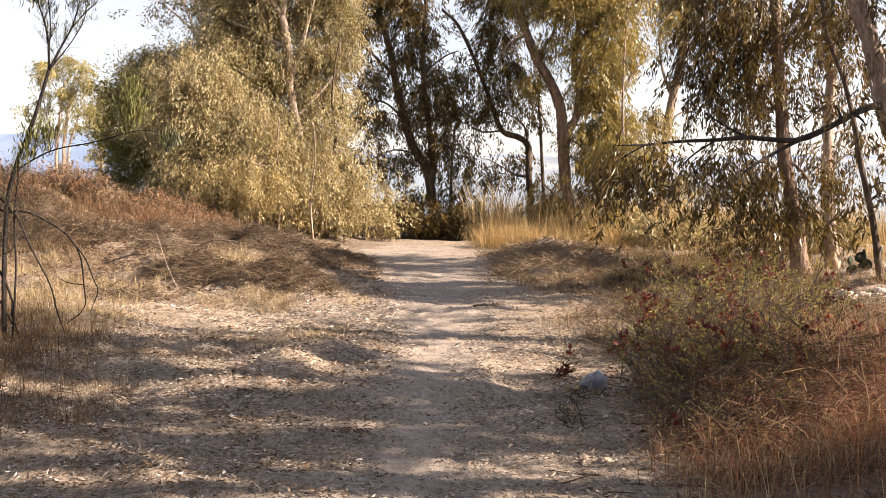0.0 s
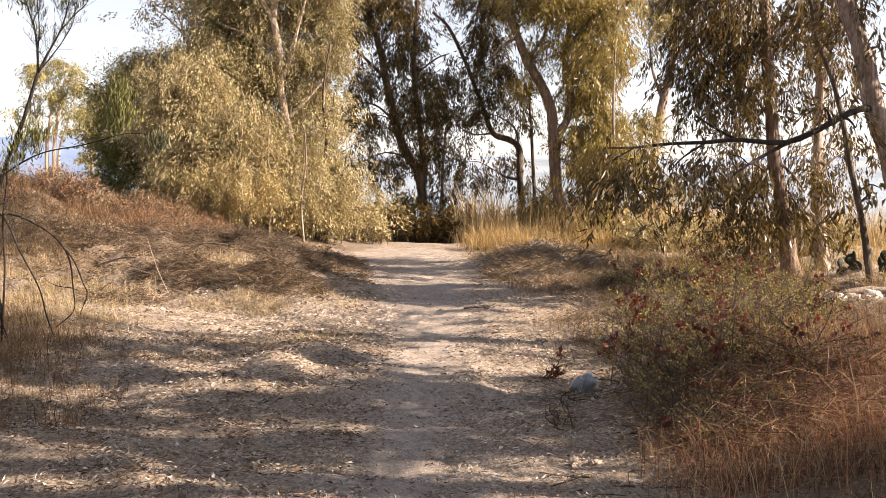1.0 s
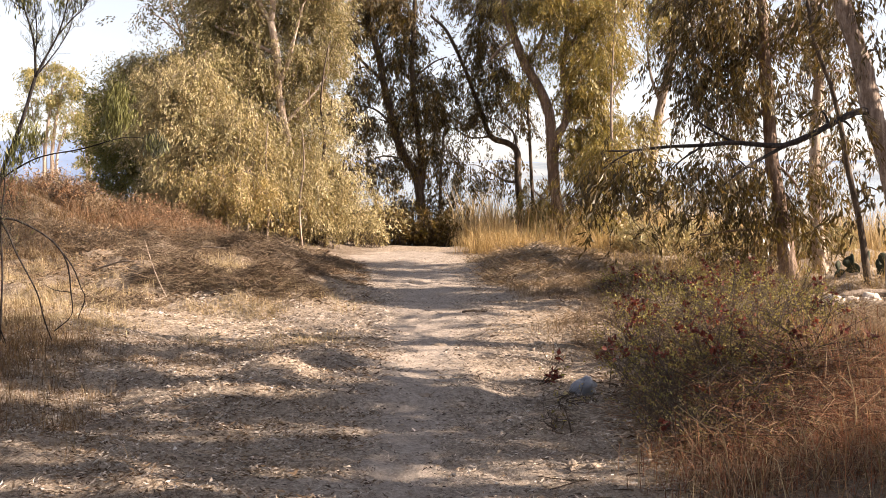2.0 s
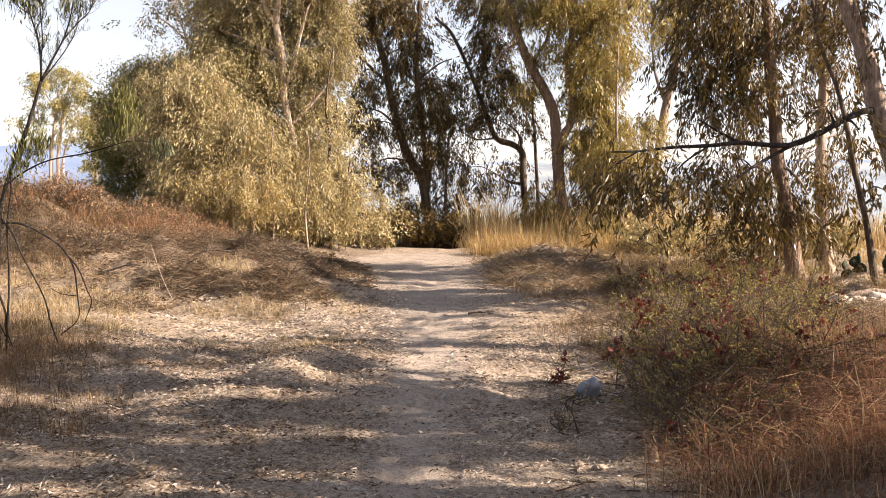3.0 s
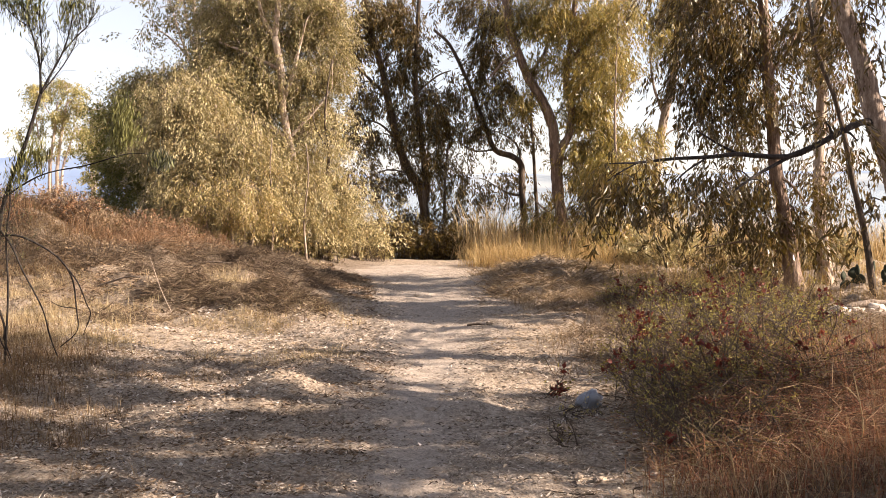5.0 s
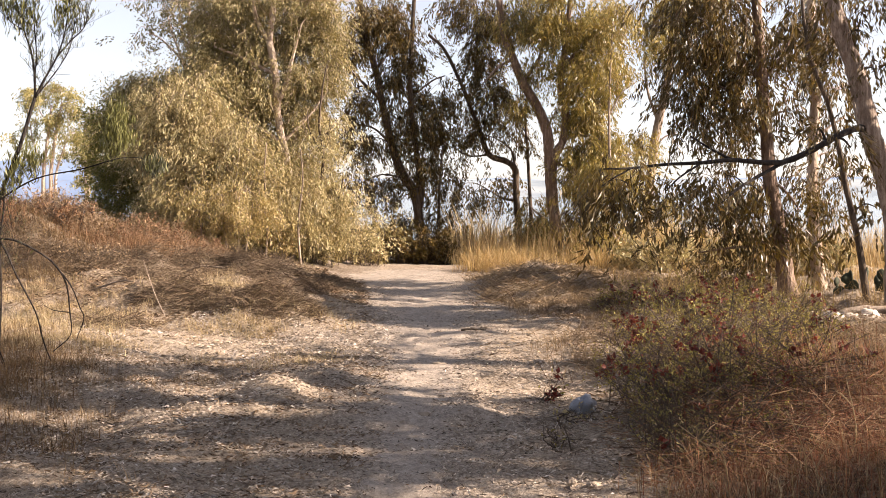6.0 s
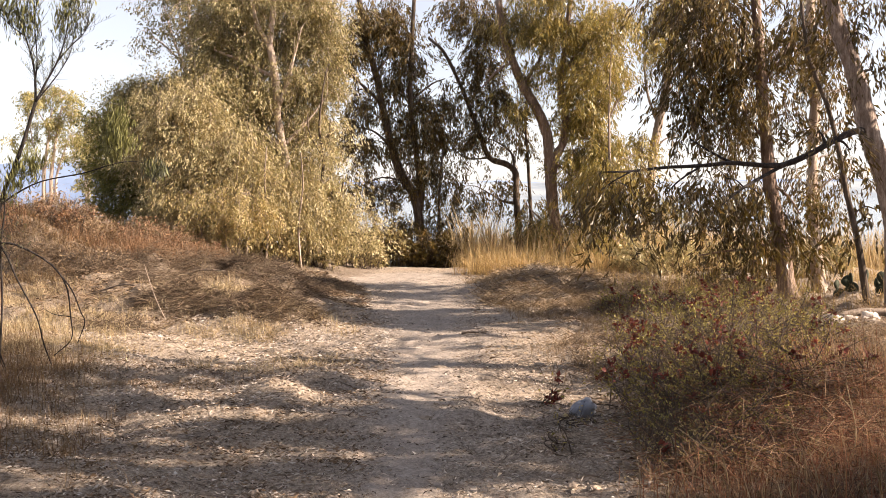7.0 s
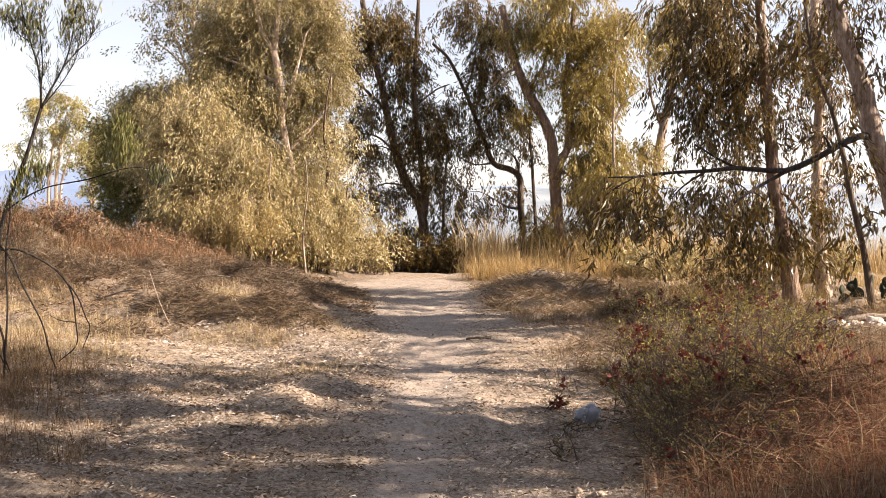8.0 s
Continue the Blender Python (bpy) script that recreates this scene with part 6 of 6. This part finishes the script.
        stalks = max(5, count // 30)
        a0 = np.stack([rng.normal(tx, 0.02, stalks), rng.normal(y, 0.02, stalks), np.full(stalks, tz - tall)], -1)
        part("twig_mass", mesh_of("twig_mass", *strands(a0, p[:stalks] + (0, 0, 0.05), np.full(stalks, 0.0016), 0 * p[:stalks, 0], False), TWIG_DARK), sap, "", "stuff")
    # low spray of thin twigs round the trunk
    s = 260
    c = np.stack([rng.uniform(-3.62, -3.3, s), rng.normal(y, 0.15, s), rng.uniform(0.85, 1.5, s)], -1)
    d = c + np.stack([rng.normal(0.04, 0.09, s), rng.normal(0, 0.08, s), rng.normal(0.0, 0.12, s)], -1)
    part("twig_mass", mesh_of("twig_mass", *strands(c, d, np.full(s, 0.0016), rng.normal(0, 0.015, s)), TWIG_DARK), sap, "", "stuff")
    g = rng.integers(0, s, 700)
    part("foliage", mesh_of("foliage", *leaves(d[g] + rng.normal(0, 0.03, (700, 3)), rng.normal(0, 0.6, (700, 3)) + (0, 0, 0.6), rng.uniform(0.02, 0.05, 700), np.full(700, 0.0022)), NEEDLE, False), sap, "wispy grey-green needles", "stuff")
    k = rng.integers(0, m, 2600)
    t = rng.uniform(0.2, 1, (2600, 1))
    high = b[k][:, 2] > 2.55
    p, w = (a[k] * (1 - t) + b[k] * t)[high], rng.normal(0, 0.35, (2600, 3))[high] + (0, 0, 1)
    part("foliage", mesh_of("foliage", *leaves(p, w, rng.uniform(0.02, 0.055, len(p)), np.full(len(p), 0.0022)), NEEDLE, False), sap, "wispy grey-green needles", "stuff")


bare_sapling()


# fallen branches and dry stalks
def dead_branch(rows, label, mat=BARK_GREY, lift=0.0):
    pts = [(x, y, on_ground(x, y) + h + lift, r) for x, y, h, r in rows]
    v, f, q = tube(pts, 7, 6, 0.08)
    tagged(new("fallen_branch", mesh_of("fallen_branch", v, f, mat)), label, "branch", "fallen branches")


dead_branch([(3.95, 13.2, 0.05, 0.02), (4.3, 13.1, 0.06, 0.018), (4.65, 12.9, 0.03, 0.012), (4.9, 13.0, 0.06, 0.006)], "pale dead branch lying below the trees", BARK_PALE)
dead_branch([(4.55, 12.2, 0.02, 0.02), (4.8, 12.18, 0.09, 0.04), (5.15, 12.2, 0.10, 0.045), (5.6, 12.0, 0.06, 0.04)], "weathered log lying behind the white stones", BARK_GREY)
dead_branch([(-3.3, 12.3, 0.55, 0.002), (-3.1, 12.0, 0.25, 0.0035), (-2.95, 11.9, 0.0, 0.004)], "pale dry stalk leaning on the bank", BARK_PALE)
dead_branch([(-3.5, 14.3, 0.10, 0.018), (-3.1, 14.2, 0.2, 0.014), (-2.7, 14.0, 0.12, 0.008)], "dead branch lying on the mound", BARK_GREY)
dead_branch([(-4.2, 13.2, 0.04, 0.012), (-3.7, 13.0, 0.12, 0.01), (-3.3, 12.8, 0.03, 0.005)], "dead branch lying on the mound", BARK_GREY)
dead_branch([(0.32, 11.2, 0.012, 0.012), (0.42, 11.25, 0.02, 0.01), (0.58, 11.22, 0.01, 0.006)], "short dark stick lying on the track", BARK_DARK)
for k in range(70):
    y = rng.uniform(4.6, 9.5)
    x = rng.uniform(-0.42, 0.30) * y
    if abs(x - path_mid(y)) < 0.4:
        continue
    th, L = rng.uniform(0, math.pi), rng.uniform(0.08, 0.28)
    dead_branch([(x, y, 0.008, 0.004), (x + 0.5 * L * math.cos(th) + rng.normal(0, 0.02), y + 0.5 * L * math.sin(th), 0.014, 0.0035), (x + L * math.cos(th), y + L * math.sin(th), 0.006, 0.002)], "thin dry twig lying among fallen leaves", BARK_DARK if k % 3 else BARK_GREY)


# pale dry stalks that stand out of the reddish grass
def dry_stalk(rows, label):
    stalk = thing("dry_stalk", (rows[0][0], rows[0][1], on_ground(rows[0][0], rows[0][1])), label, "stalk", "pale dry stalks")
    pts = [(rows[0][0], rows[0][1], on_ground(rows[0][0], rows[0][1]) - 0.02, 0.004)] + list(rows[1:])
    v, f, q = tube(pts, 6, 6, 0.06)
    stem = part("stem", mesh_of("stem", v, f, STRAW), stalk)
    for k in range(5, len(q) - 2, 4):
        d = rng.normal(0, 1, 3)
        e = q[k, :3] + np.array([d[0] * 0.06, d[1] * 0.03, 0.05 + abs(d[2]) * 0.04])
        v, f, _ = tube([(*q[k, :3], 0.0022), (*((q[k, :3] + e) / 2 + (0, 0, 0.012)), 0.0018), (*e, 0.0008)], 4, 3, 0, False)
        part("side_shoot", mesh_of("side_shoot", v, f, STRAW), stem)


dry_stalk([(1.42, 4.95, 0, 0.004), (1.36, 4.92, 0.28, 0.0034), (1.27, 4.9, 0.33, 0.003), (1.15, 4.9, 0.42, 0.002)], "pale bent dry stalk rising from reddish grass")
dry_stalk([(1.36, 4.75, 0, 0.004), (1.25, 4.75, 0.2, 0.003), (1.08, 4.75, 0.27, 0.0018)], "pale bent dry stalk rising from reddish grass")
dry_stalk([(1.75, 4.9, 0, 0.004), (1.72, 4.85, 0.3, 0.003), (1.62, 4.8, 0.5, 0.0018)], "pale dry stalk with a drooping tip")
dry_stalk([(2.0, 5.1, 0, 0.004), (2.02, 5.0, 0.35, 0.003), (1.95, 4.95, 0.62, 0.0018)], "pale dry stalk with a drooping tip")
dry_stalk([(1.62, 4.6, 0, 0.004), (1.68, 4.55, 0.22, 0.003), (1.62, 4.5, 0.4, 0.0016)], "pale dry stalk with a drooping tip")


# prickly pear beside the slender stem
def prickly_pear(x, y):
    z = on_ground(x, y)
    plant = thing("prickly_pear", (x, y, z), "dark green prickly pear cactus with flat pads", "cactus")

    def pad(px, py, pz, h, w, lean, turn, bearer):
        bm = bmesh.new()
        bmesh.ops.create_uvsphere(bm, u_segments=14, v_segments=9, radius=1.0)
        for v in bm.verts:
            t = (v.co.z + 1) / 2
            k = 0.55 + 0.45 * min(1, t * 1.6)
            v.co = Vector((v.co.x * w * k, v.co.y * 0.025, v.co.z * h / 2 + h / 2))
        bmesh.ops.transform(bm, matrix=pose(px, py, pz, 0, lean, turn), verts=bm.verts)
        me = bpy.data.meshes.new("pad")
        bm.to_mesh(me)
        bm.free()
        for p in me.polygons:
            p.use_smooth = True
        me.materials.append(CACTUS)
        return part("pad", me, bearer)

    spread = np.random.default_rng(12)
    for k in range(14):
        px, py = x + spread.uniform(-0.3, 0.5), y + spread.uniform(-0.25, 0.25)
        pz, lean, turn = on_ground(px, py) - 0.03, spread.uniform(-35, 35), spread.uniform(-60, 60)
        h = spread.uniform(0.13, 0.22)
        lower = pad(px, py, pz, h, spread.uniform(0.08, 0.12), lean, turn, plant)
        tip = pose(px, py, pz, 0, lean, turn) @ Vector((0, 0, h * 0.93))
        pad(*tip, h * 0.85, spread.uniform(0.07, 0.10), lean + spread.uniform(-30, 30), turn + spread.uniform(-40, 40), lower)


prickly_pear(6.05, 14.7)
